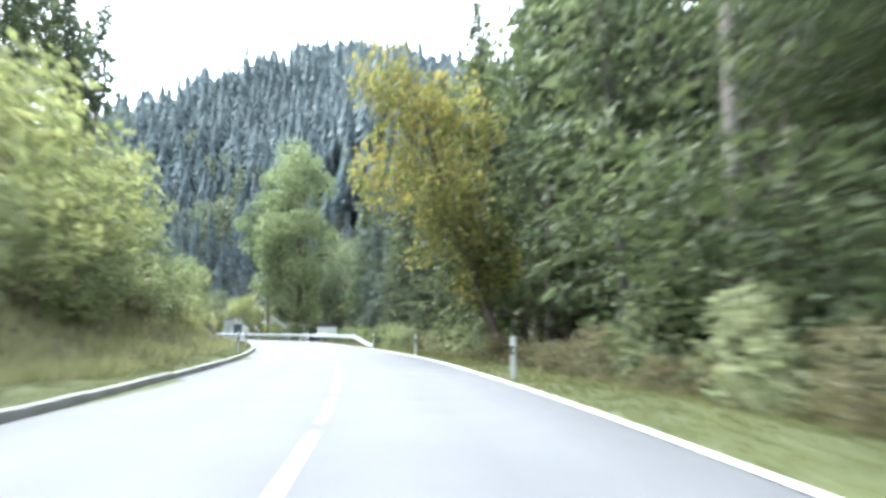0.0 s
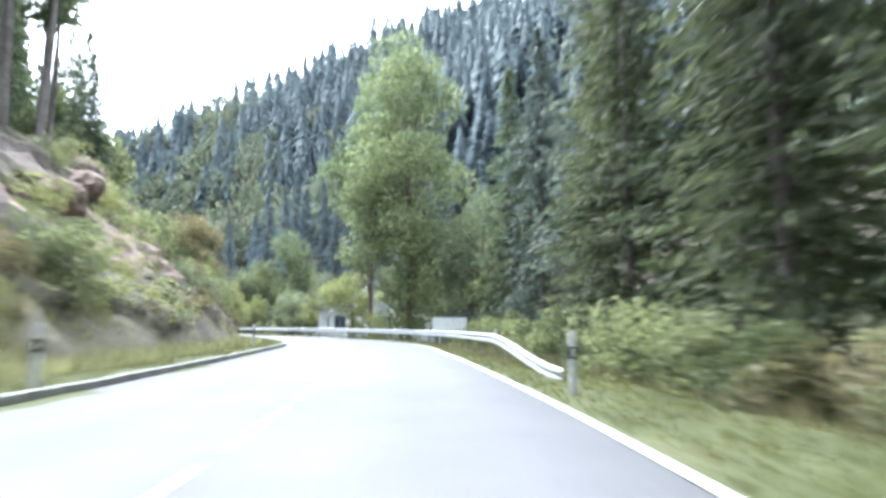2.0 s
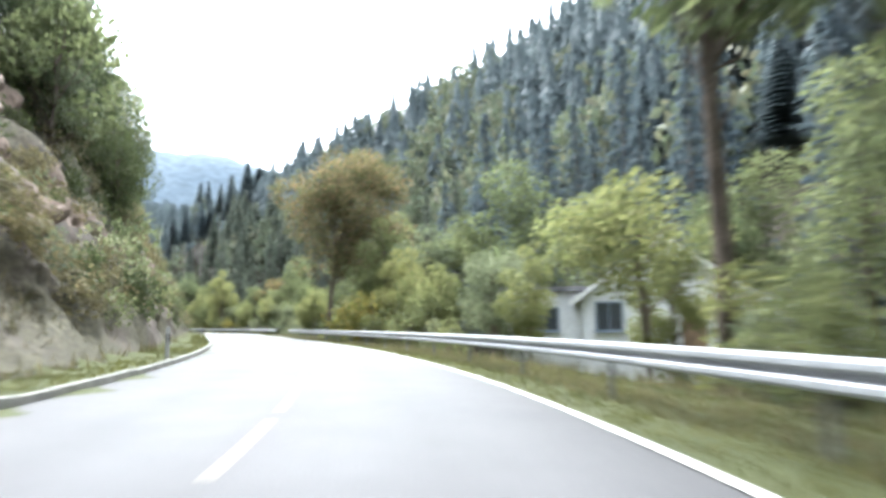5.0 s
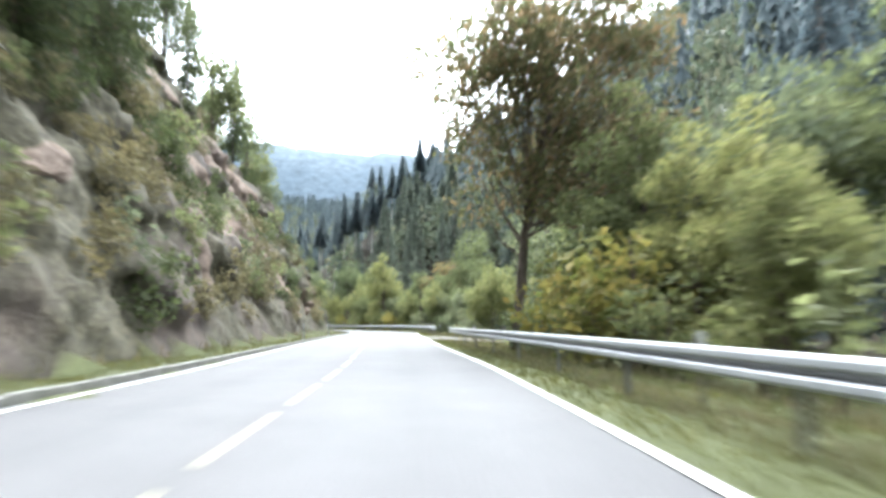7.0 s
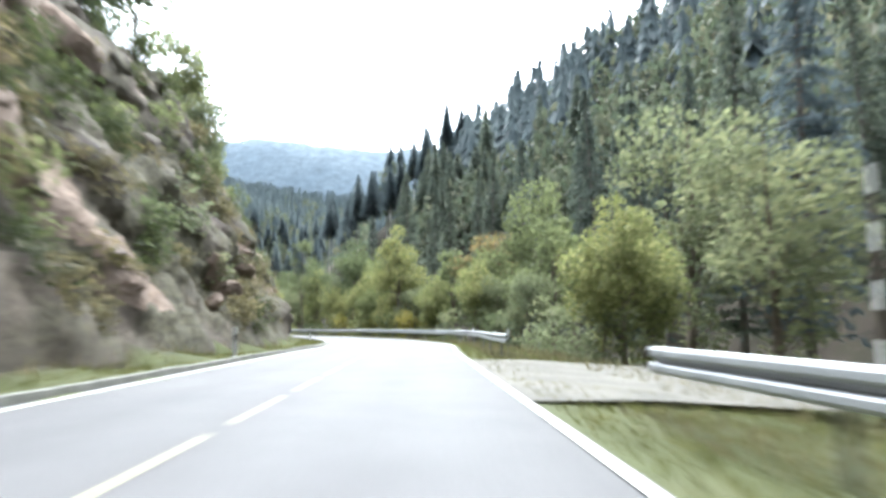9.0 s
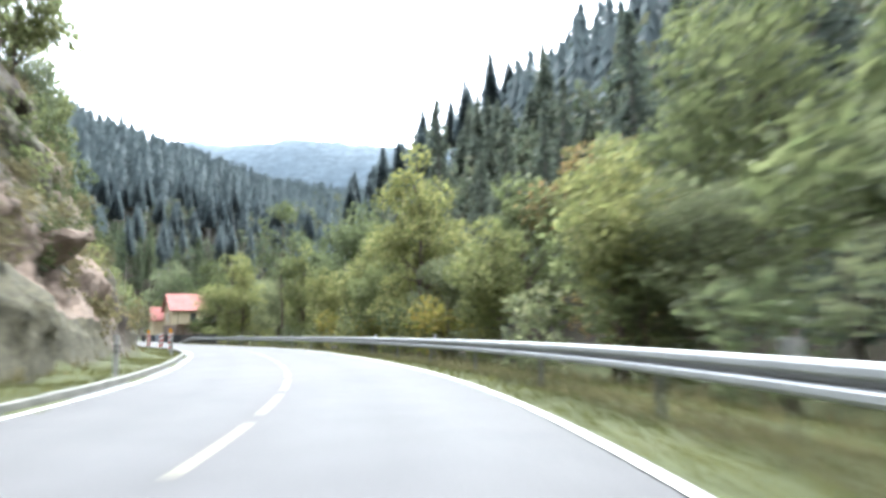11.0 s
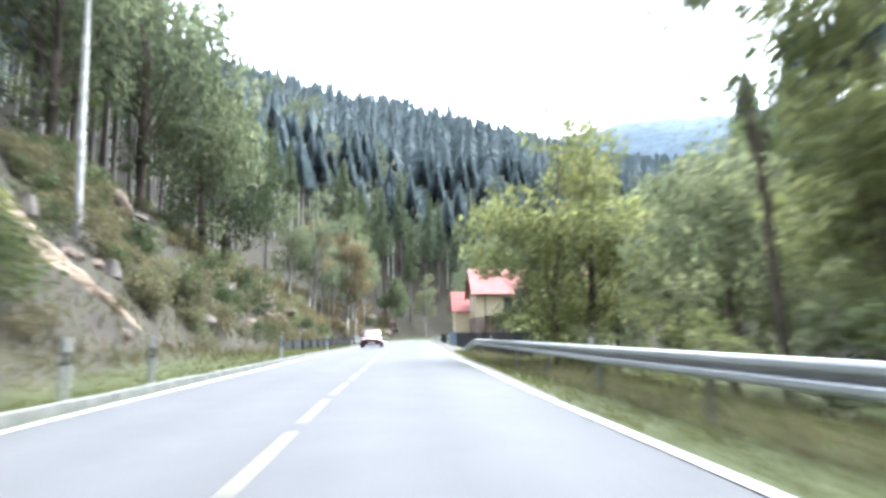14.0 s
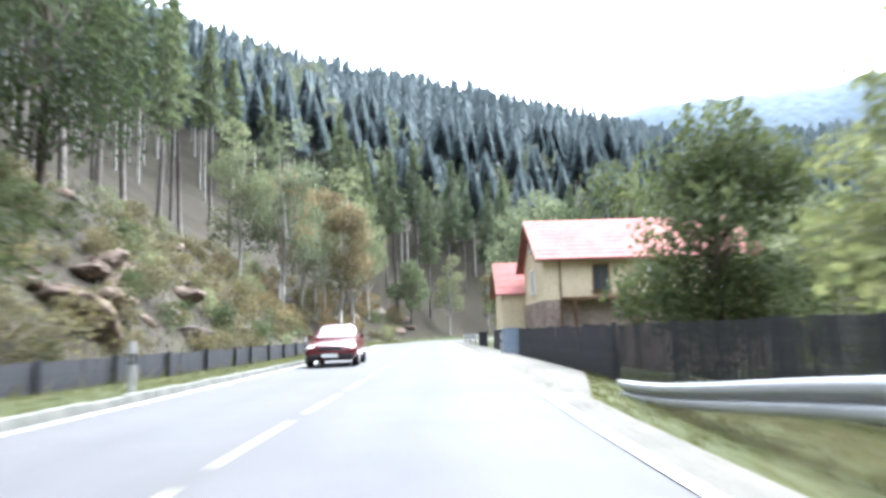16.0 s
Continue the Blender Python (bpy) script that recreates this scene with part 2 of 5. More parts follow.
def ground_material():
    m, n, l, b = shade("ground", (0.1, 0.12, 0.05), 0.95, 0, 0.15)
    geo, sep = n.new("ShaderNodeNewGeometry"), n.new("ShaderNodeSeparateXYZ")
    l.new(geo.outputs["Normal"], sep.inputs[0])
    big, mid, small = noisy(n, l, 0.09), noisy(n, l, 0.7), noisy(n, l, 6.0, 5)
    turf = ramp(n, l, mid, [(0.3, (0.036, 0.042, 0.016)), (0.55, (0.044, 0.05, 0.019)), (0.75, (0.056, 0.055, 0.026))])
    litter = ramp(n, l, mid, [(0.32, (0.021, 0.018, 0.013)), (0.45, (0.038, 0.031, 0.023)), (0.55, (0.03, 0.029, 0.017)), (0.68, (0.052, 0.041, 0.031))])
    stone = ramp(n, l, mid, [(0.3, (0.026, 0.023, 0.017)), (0.7, (0.056, 0.047, 0.035))])
    add = n.new("ShaderNodeMath")
    add.operation = "MULTIPLY_ADD"
    l.new(big, add.inputs[0])
    add.inputs[1].default_value = 0.35
    l.new(sep.outputs[2], add.inputs[2])
    steep = ramp(n, l, add.outputs[0], [(0.68, (1, 1, 1)), (0.82, (0, 0, 0))])
    tilt = n.new("ShaderNodeMath")
    tilt.operation = "MULTIPLY_ADD"
    l.new(big, tilt.inputs[0])
    tilt.inputs[1].default_value = 0.06
    l.new(sep.outputs[2], tilt.inputs[2])
    slope = ramp(n, l, tilt.outputs[0], [(0.955, (1, 1, 1)), (1.0, (0, 0, 0))])
    c = mix(n, l, slope, turf, litter)
    c = mix(n, l, steep, c, stone)
    c = mix(n, l, 0.7, c, ramp(n, l, small, [(0.3, (0.72, 0.72, 0.72)), (0.7, (1.15, 1.15, 1.15))]), "MULTIPLY")
    l.new(c, b.inputs["Base Color"])
    relief(n, l, b, small, 0.6, 0.06)
    return m


GROUND = ground_material()

# ---- the road's line: points of its middle marking ----
# the plan is drawn at 0.88 of true size and scaled up as a whole at the end of the file; what has a known size
# (road, kerb, rails, posts, boards, car) is drawn with PLAN times its true measures
PLAN = 0.88
LINE = [
    (6.5, -74.7), (5.0, -59.7), (2.1, -29.9), (0.4, -12.0), (-0.8, -0.0), (-1.8, 10.6),
    (-3.4, 20.8), (-5.8, 30.6), (-8.4, 40.1), (-11.1, 49.3), (-14.2, 58.3), (-19.2, 66.3),
    (-25.3, 73.6), (-32.3, 80.3), (-39.8, 86.5), (-47.9, 92.4), (-56.3, 98.1), (-64.8, 104.0),
    (-73.3, 110.0), (-81.9, 116.0), (-90.5, 121.9), (-99.9, 126.0), (-109.8, 129.0), (-119.8, 131.4),
    (-129.8, 132.2), (-139.6, 132.1), (-149.0, 132.3), (-156.8, 132.5), (-168.8, 132.8), (-180.7, 133.0),
    (-192.7, 133.3), (-204.7, 133.6), (-216.7, 133.8), (-228.4, 136.8), (-239.0, 142.3), (-248.2, 150.0),
    (-255.4, 159.6), (-260.2, 170.6), (-262.4, 182.4), (-264.7, 194.2), (-266.9, 206.0), (-269.1, 217.8),
    (-271.4, 229.6), (-273.6, 241.4), (-275.8, 253.2), (-278.1, 265.0), (-280.3, 276.7),
]

# sideways corrections of the line, every 6 m from 6 m before the start of the drive
SHIFT = [0.21, 0.19, 0.16, 0.03, 0.01, 0.08, 0.18, 0.21, 0.10, -0.04, -0.16, -0.23, 0.09, 0.34, 0.29, 0.23, 0.16, 0.10, 0.08, 0.10, 0.20, 0.13, 0.03, -0.01, -0.12, -0.19, -0.20, -0.17, -0.04, 0.16, 0.12, 0.10, -0.07, -0.11, 0.03, 0.15, 0.29, 0.26, 0.15, 0.03, -0.01, 0.12, 0.24, 0.26, 0.23, 0.19, 0.13, 0.07, 0.02, -0.03]


def spline(points, step=1.0):
    p = [Vector(q) for q in points]
    out = []
    for i in range(1, len(p) - 2):
        a, b, c, d = p[i - 1], p[i], p[i + 1], p[i + 2]
        for k in range(8):
            u = k / 8
            out.append(0.5 * (2 * b + (c - a) * u + (2 * a - 5 * b + 4 * c - d) * u * u + (3 * b - a - 3 * c + d) * u**3))
    q = np.array([(v.x, v.y) for v in out])
    run = np.concatenate([[0], np.cumsum(np.hypot(*np.diff(q, axis=0).T))])
    s = np.arange(0, run[-1], step)
    return np.stack([np.interp(s, run, q[:, 0]), np.interp(s, run, q[:, 1])], 1)


MID = spline(LINE)
START = int(np.argmin(np.hypot(MID[:, 0] - LINE[4][0], MID[:, 1] - LINE[4][1])))
TAN = np.gradient(MID, axis=0)
TAN /= np.linalg.norm(TAN, axis=1)[:, None]
S = np.arange(len(MID)) - START  # metres along the road from the start of the drive
sway = np.convolve(np.interp(np.arange(S[0] - 4, S[-1] + 5), -6 + 6 * np.arange(len(SHIFT)), SHIFT), np.array([1, 2, 3, 4, 5, 4, 3, 2, 1]) / 25, "valid")
MID = MID + sway[:, None] * np.stack([TAN[:, 1], -TAN[:, 0]], 1)
TAN = np.gradient(MID, axis=0)
TAN /= np.linalg.norm(TAN, axis=1)[:, None]


def at(s, lat, z=None):
    """The place s metres along the road and lat metres to the right of its middle."""
    x, y = np.interp(s, S, MID[:, 0]), np.interp(s, S, MID[:, 1])
    tx, ty = np.interp(s, S, TAN[:, 0]), np.interp(s, S, TAN[:, 1])
    x, y = x + lat * ty, y - lat * tx
    return float(x), float(y), float(height(np.array([x]), np.array([y]))[0]) if z is None else z


def heading(s):
    return math.degrees(math.atan2(np.interp(s, S, TAN[:, 1]), np.interp(s, S, TAN[:, 0]))) - 90


def station(x, y):
    """Nearest station and signed distance to the right of the road's middle."""
    q = MID[::2]
    near = np.empty(len(x), int)
    for i in range(0, len(x), 4000):
        d = (x[i:i + 4000, None] - q[None, :, 0]) ** 2 + (y[i:i + 4000, None] - q[None, :, 1]) ** 2
        near[i:i + 4000] = d.argmin(1)
    near = near * 2
    dx, dy = x - MID[near, 0], y - MID[near, 1]
    lat = dx * TAN[near, 1] - dy * TAN[near, 0]
    return S[near].astype(float), np.where(lat >= 0, 1, -1) * np.hypot(dx, dy)


def waves(x, y):
    return (np.sin(x * 0.31 + 1.3 * np.sin(y * 0.17)) + np.sin(y * 0.37 + 1.1 * np.sin(x * 0.23 + 2)) + 0.7 * np.sin(x * 0.83 + y * 0.55) + 0.6 * np.sin(y * 1.07 - x * 0.71)) / 3.3


# profile of the valley, by station: slope and height of the rock foot, slope of the hill above it, hill's top
LEFT_S = [-60, 0, 15, 40, 60, 75, 90, 105, 125, 150, 170, 190, 205, 213, 225, 250, 290, 320, 360, 430]
LEFT_FOOT = [5.0, 5.2, 5.4, 5.4, 5.2, 5.2, 5.2, 5.2, 5.2, 5.3, 5.3, 5.3, 5.2, 5.1, 5.6, 6.6, 8.0, 9.0, 9.0, 9.0]
LEFT_STEEP = [0.5, 0.7, 0.85, 1.0, 1.0, 1.1, 1.3, 1.75, 2.1, 2.0, 2.0, 2.1, 1.9, 1.15, 1.05, 0.95, 0.75, 0.7, 0.7, 0.7]
LEFT_HIGH = [6, 7, 8, 8, 8, 8.5, 11, 14, 17, 13, 13, 14, 13, 9, 8, 6.5, 6, 6, 6, 6]
LEFT_HILL = [0.35, 0.3, 0.3, 0.3, 0.35, 0.4, 0.5, 0.6, 0.6, 0.5, 0.45, 0.45, 0.45, 0.45, 0.5, 0.6, 0.8, 0.85, 0.8, 0.7]
LEFT_TOP = [30, 26, 24, 26, 30, 35, 40, 45, 45, 40, 40, 40, 42, 45, 60, 95, 195, 210, 150, 100]
RIGHT_FLAT = [26, 28, 28, 28, 28, 28, 28, 28, 28, 26, 26, 26, 26, 26, 26, 30, 40, 50, 60, 60]
RIGHT_RISE = [0.8] * 12 + [0.7, 0.65, 0.6, 0.55, 0.5, 0.5, 0.5, 0.5]
RIGHT_TOP = [60, 60, 60, 60, 60, 60, 55, 50, 48, 46, 46, 46, 46, 46, 46, 45, 50, 60, 60, 60]


def height(x, y):
    s, lat = station(x, y)
    def by(table):
        return np.interp(s, LEFT_S, table)
    w = waves(x, y)
    d = np.abs(lat)
    right = np.interp(d, [0, 3.35, 4.8, 8, 14, 2000], [-0.06, -0.06, -0.09, -0.45, -2.2, -2.2])
    rise = np.maximum(d - by(RIGHT_FLAT), 0)
    top = by(RIGHT_TOP) * (1 + 0.12 * np.sin(s * 0.045 + 1))
    right = right + top * (1 - np.exp(-(rise * by(RIGHT_RISE)) / top)) + np.clip((d - 7) / 10, 0, 1) * 0.5 * w
    cone = 117.5 - 0.5 * np.sqrt((x + 38.5) ** 2 + (y - 284.5) ** 2 + 100) + 5 * w
    right = np.maximum(right, np.minimum(cone, (d - 28) * 1.05 - 2))
    foot, high = by(LEFT_FOOT), by(LEFT_HIGH)
    out = np.maximum(d - foot, 0)
    steep = np.minimum(out * by(LEFT_STEEP), high)
    beyond = np.maximum(out - high / by(LEFT_STEEP), 0)
    top = by(LEFT_TOP)
    left = np.interp(d, [0, 3.15, 3.4, 4.4, 5000], [-0.06, -0.05, 0.02, 0.07, 0.07]) + steep
    left = left + top * (1 - np.exp(-(beyond * by(LEFT_HILL)) / top)) + np.clip(out / 5, 0, 1) * 0.9 * w
    return np.where(lat >= 0, right, left)


# ---- meshes ----


def mesh(name, verts, faces, mats, smooth=False, idx=None):
    me = bpy.data.meshes.new(name)
    me.from_pydata(verts if isinstance(verts, list) else verts.tolist(), [], faces if isinstance(faces, list) else faces.tolist())
    for m in mats:
        me.materials.append(m)
    if idx is not None:
        me.polygons.foreach_set("material_index", idx)
    if smooth:
        me.polygons.foreach_set("use_smooth", [True] * len(me.polygons))
    me.update()
    return me


def part(name, bm, material, parent, label=""):
    """One mesh object under a thing or under a part; bm may be a bmesh or a mesh."""
    if isinstance(bm, bmesh.types.BMesh):
        me = bpy.data.meshes.new(name)
        bm.to_mesh(me)
        bm.free()
        me.materials.append(material)
    else:
        me = bm
    ob = new(name, me)
    ob.parent = parent
    if label:
        tagged(ob, label)
    return ob


def thing(name, m, label, category, group=""):
    ob = new(name)
    ob.empty_display_size = 0.3
    ob.matrix_basis = m
    return tagged(ob, label, category, group)


def ribbon(s0, s1, lats, step=1.0, zs=None):
    """A strip along the road through the given sideways places and heights."""
    ss = np.arange(s0, s1 + 0.001, step)
    zs = zs or [0.0] * len(lats)
    v = [at(s, la, z) for s in ss for la, z in zip(lats, zs)]
    k = len(lats)
    f = [(i * k + j, i * k + j + 1, (i + 1) * k + j + 1, (i + 1) * k + j) for i in range(len(ss) - 1) for j in range(k - 1)]
    return v, f


def box(bm, size, centre, bevel=0.0, turn=None):
    r = bmesh.ops.create_cube(bm, size=1.0)["verts"]
    m = Matrix.Translation(centre) @ (turn or Matrix()) @ Matrix.Diagonal((*size, 1))
    bmesh.ops.transform(bm, matrix=m, verts=r)
    if bevel:
        edges = {e for v in r for e in v.link_edges}
        bmesh.ops.bevel(bm, geom=list(edges), offset=bevel, segments=2, affect="EDGES")


def tube(points, radii, sides=8):
    """A tapered limb through points: verts and faces."""
    v, f = [], []
    for i, (p, r) in enumerate(zip(points, radii)):
        d = Vector(points[min(i + 1, len(points) - 1)]) - Vector(points[max(i - 1, 0)])
        q = d.to_track_quat("Z", "Y")
        for k in range(sides):
            a = 2 * math.pi * k / sides
            v.append(tuple(Vector(p) + q @ Vector((r * math.cos(a), r * math.sin(a), 0))))
    for i in range(len(points) - 1):
        for k in range(sides):
            a, b = i * sides + k, i * sides + (k + 1) % sides
            f.append((a, b, b + sides, a + sides))
    return v, f


def join(pieces):
    v, f = [], []
    for pv, pf in pieces:
        n = len(v)
        v += list(pv)
        f += [tuple(i + n for i in q) for q in pf]
    return v, f


def leaves(centres, size, rng, flat=0.0, aspect=0.55, along=None):
    """A small folded leaf or spray at each centre."""
    n = len(centres)
    u = rng.normal(size=(n, 3)) if along is None else along + 0.35 * rng.normal(size=(n, 3))
    u[:, 2] *= 1 - flat
    u /= np.linalg.norm(u, axis=1)[:, None] + 1e-9
    w = rng.normal(size=(n, 3))
    w = np.cross(u, w)
    w /= np.linalg.norm(w, axis=1)[:, None] + 1e-9
    nrm = np.cross(u, w)
    k = size * rng.uniform(0.6, 1.3, (n, 1))
    v = np.stack([centres - u * k * 0.5, centres + w * k * aspect * 0.5 + nrm * k * 0.12, centres + u * k * 0.5, centres - w * k * aspect * 0.5 + nrm * k * 0.12], 1).reshape(-1, 3)
    f = np.arange(n * 4).reshape(-1, 4)
    return v, f


# ---- trees ----


def broadleaf_meshes(seed, tall, wide, count, size, low=0.25, clumps=16, bark=None, foliage="broadleaf", lean=0.0, girth=0.02, puff=1.0, slim=False):
    rng = np.random.default_rng(seed)
    mid, half = tall * (1 + low) / 2, tall * (1 - low) / 2
    cen = []
    while len(cen) < clumps:
        q = rng.uniform(-1, 1, 3)
        if 0.25 < np.linalg.norm(q) < 0.92:
            pear = 1.0 - 0.45 * max(q[2], 0)
            cen.append((q[0] * wide * 0.5 * pear, q[1] * wide * 0.5 * pear, mid + q[2] * half))
    cen = np.array(cen)
    rad = wide * puff * rng.uniform(0.14, 0.27, clumps)
    pick = rng.choice(clumps, count, p=rad**2 / (rad**2).sum())
    way = rng.normal(size=(count, 3))
    way /= np.linalg.norm(way, axis=1)[:, None]
    way[:, 2] = way[:, 2] * 0.8 + 0.12
    pts = cen[pick] + way * (rad[pick] * rng.uniform(0.35, 1.12, count) ** 0.6)[:, None]
    v, f = leaves(pts, size, rng)
    crown = mesh("crown", v, f, [GREENS[foliage]])
    bend = 0.2 if slim else 1.0
    stem = [(bend * rng.normal() * 0.02 * tall * k / 6 + lean * k / 6, bend * rng.normal() * 0.015 * tall * k / 6, tall * 0.88 * k / 6) for k in range(7)]
    r0 = girth * tall
    pieces = [tube([(stem[0][0], stem[0][1], -0.6)] + stem[1:], [r0 * 1.25 * (1 - 0.9 * k / 6) + 0.015 for k in range(7)])]
    for c, r in zip(cen, rad):
        k = rng.uniform(0.3, 0.7)
        h = c[2] * 0.92 if slim else min(c[2] * k + low * tall * 0.3, c[2] * 0.95)
        j = np.clip(h / (tall * 0.88) * 6, 0, 5.99)
        a, b = np.array(stem[int(j)]), np.array(stem[int(j) + 1])
        o = a + (b - a) * (j - int(j))
        m = (o + c) / 2 + np.array([0, 0, -0.05 * tall * rng.uniform(0, 1)])
        pieces.append(tube([tuple(o), tuple(m), tuple(c)], [r0 * 0.3, r0 * 0.18, r0 * 0.06] if not slim else [r0 * 0.16, r0 * 0.1, r0 * 0.04], 5 if tall > 5 else 3))
    tv, tf = join(pieces)
    return mesh("trunk", tv, tf, [bark or BARK], True), crown


def spruce_meshes(seed, tall, wide, bare=0.12, whorl=0.55, foliage="spruce", thick=1.0, spray=0.52):
    rng = np.random.default_rng(seed)
    pts, along = [], []
    z = tall * bare
    limbs = []
    while z < tall * 0.985:
        k = (z - tall * bare) / (tall * (1 - bare))
        reach = wide * 0.5 * (1 - k) ** 0.8 * rng.uniform(0.8, 1.1) + 0.12
        if k < 0.1:
            reach *= 0.55 + 4.5 * k
        for j in range(int(7 + 2 * (1 - k))):
            a = rng.uniform(0, 2 * math.pi)
            r = reach * rng.uniform(0.7, 1.12)
            drop = r * rng.uniform(0.18, 0.42)
            d = np.array([math.cos(a), math.sin(a), 0])
            n = int(max(3, r * 8 * thick))
            u = rng.uniform(0.12, 1.0, n)
            side = rng.normal(size=n) * 0.22 * r * (1.1 - u) + rng.normal(size=n) * 0.07
            p = np.array([0, 0, z]) + d * (u * r)[:, None] + np.array([-d[1], d[0], 0]) * side[:, None]
            p[:, 2] += -drop * u**1.4 + 0.12 * r * u - np.abs(rng.normal(size=n)) * 0.16
            pts.append(p)
            al = np.tile(d, (n, 1)) * 0.8
            al[:, 2] = -0.55
            along.append(al)
            if r > 1.2 and rng.random() < 0.4:
                limbs.append(tube([(0, 0, z), tuple(d * r * 0.6 + [0, 0, z - drop * 0.3])], [0.04, 0.012], 4))
        z += whorl * rng.uniform(0.75, 1.25) * (0.6 + 0.4 * (1 - k))
    pts, along = np.concatenate(pts), np.concatenate(along)
    v, f = leaves(pts, spray, rng, aspect=0.36, along=along)
    crown = mesh("crown", v, f, [GREENS[foliage]])
    r0 = 0.0068 * tall + 0.045
    tv, tf = join([tube([(0, 0, -0.7), (0, 0, tall * 0.3), (0.02 * rng.normal(), 0, tall * 0.65), (0, 0, tall * 0.99)], [r0 * 1.2, r0, r0 * 0.6, 0.02])] + limbs)
    return mesh("trunk", tv, tf, [SPRUCEBARK], True), crown


def plant(name, meshes, x, y, z, label, category="tree", group="", scale=1.0, turn=0.0, tilt=(0, 0)):
    ob = thing(name, Matrix.Translation((x, y, z)) @ Euler((tilt[0], tilt[1], turn)).to_matrix().to_4x4() @ Matrix.Scale(scale, 4), label, category, group)
    for n, me in zip(("trunk", "crown"), meshes):
        part(n, me, None, ob)
    return ob

# ---- the ground, one sheet to the horizon ----


def grid_axis(lo, hi, step, far):
    mid_part = list(np.arange(lo, hi, step))
    below, above, d = [], [], step
    a, b = lo, mid_part[-1]
    while a > -far:
        d *= 1.16
        a, b = a - d, b + d
        below.append(a), above.append(b)
    return np.array(below[::-1] + mid_part + above)


gx, gy = grid_axis(-270, 30, 1.8, 2500), grid_axis(-12, 175, 1.8, 2500)
XX, YY = np.meshgrid(gx, gy, indexing="ij")
ZZ = height(XX.ravel(), YY.ravel())
gs, gl = station(XX.ravel(), YY.ravel())
behind = -gl - np.interp(gs, LEFT_S, LEFT_FOOT)  # the sheet drops away behind the rock cut
deep = np.interp(gs, LEFT_S, LEFT_HIGH) / np.interp(gs, LEFT_S, LEFT_STEEP)
ZZ = np.where((gs > 39) & (gs < 206) & (behind > 0.2) & (behind < deep - 0.6), np.maximum(ZZ - 1.8, -0.3), ZZ)
nx, ny = XX.shape
ids = np.arange(nx * ny).reshape(nx, ny)
quads = np.stack([ids[:-1, :-1], ids[1:, :-1], ids[1:, 1:], ids[:-1, 1:]], -1).reshape(-1, 4)
ground = tagged(new("ground", mesh("ground", np.stack([XX.ravel(), YY.ravel(), ZZ], 1), quads, [GROUND], True)),
                "grassy verges, brown leaf litter and bare rock of a wooded valley", "ground", kind="structure")

# ---- the road ----
ROAD_FROM, ROAD_TO = -55, 405
v, f = ribbon(ROAD_FROM, ROAD_TO, [-3.08, -1.4, 0, 1.5, 3.12, 3.22], 1.0, [-0.01, 0.0, 0.0, 0.0, -0.01, -0.09])
road = tagged(new("road", mesh("road", v, f, [ASPHALT], True)), "pale grey worn asphalt of a two-lane country road", "road", kind="structure")
lats = [-3.5, -1.6, 0, 1.7, 3.5, 3.62]  # true metres, for the lanes' wear
across = road.data.uv_layers.new(name="across")
for loop in road.data.loops:
    across.data[loop.index].uv = (lats[loop.vertex_index % 6], ROAD_FROM + loop.vertex_index // 6)
for name, s0, la, lb, mat in (("edge_line", -30, 2.96, 3.08, PAINT), ("edge_line", 98, -2.82, -2.7, PAINT)):
    v, f = ribbon(s0, 380, [la, lb], 1.0, [0.004, 0.004])
    part(name, mesh(name, v, f, [mat]), None, road, "white painted edge line of the road")
for i in range(-2, 92):
    s0 = i * 3.1 + 0.4
    v, f = ribbon(s0, s0 + 2.4, [-0.035, 0.09], 0.8, [0.004, 0.004])
    part("centre_dash", mesh("centre_dash", v, f, [YELLOWED]), None, road)

# ---- kerb of granite stones along the slope side ----
kerb = tagged(new("kerb"), "weathered granite kerb along the foot of the slope", "kerb", kind="structure")
bm = bmesh.new()
box(bm, (0.15, 0.985, 0.22), (0, 0, 0), 0.015)
stone = bpy.data.meshes.new("kerb_stone")
bm.to_mesh(stone)
bm.free()
stone.materials.append(KERBSTONE)
rng = np.random.default_rng(5)
for i in range(-8, 285):
    s0 = i + 0.5
    x, y, _ = at(s0, -3.085, 0)
    ob = part("kerb_stone", stone, None, kerb)
    ob.matrix_basis = pose(x, y, 0.0 + rng.normal() * 0.006, 0, 0, heading(s0) + rng.normal() * 0.5)

# ---- steel guard rails ----


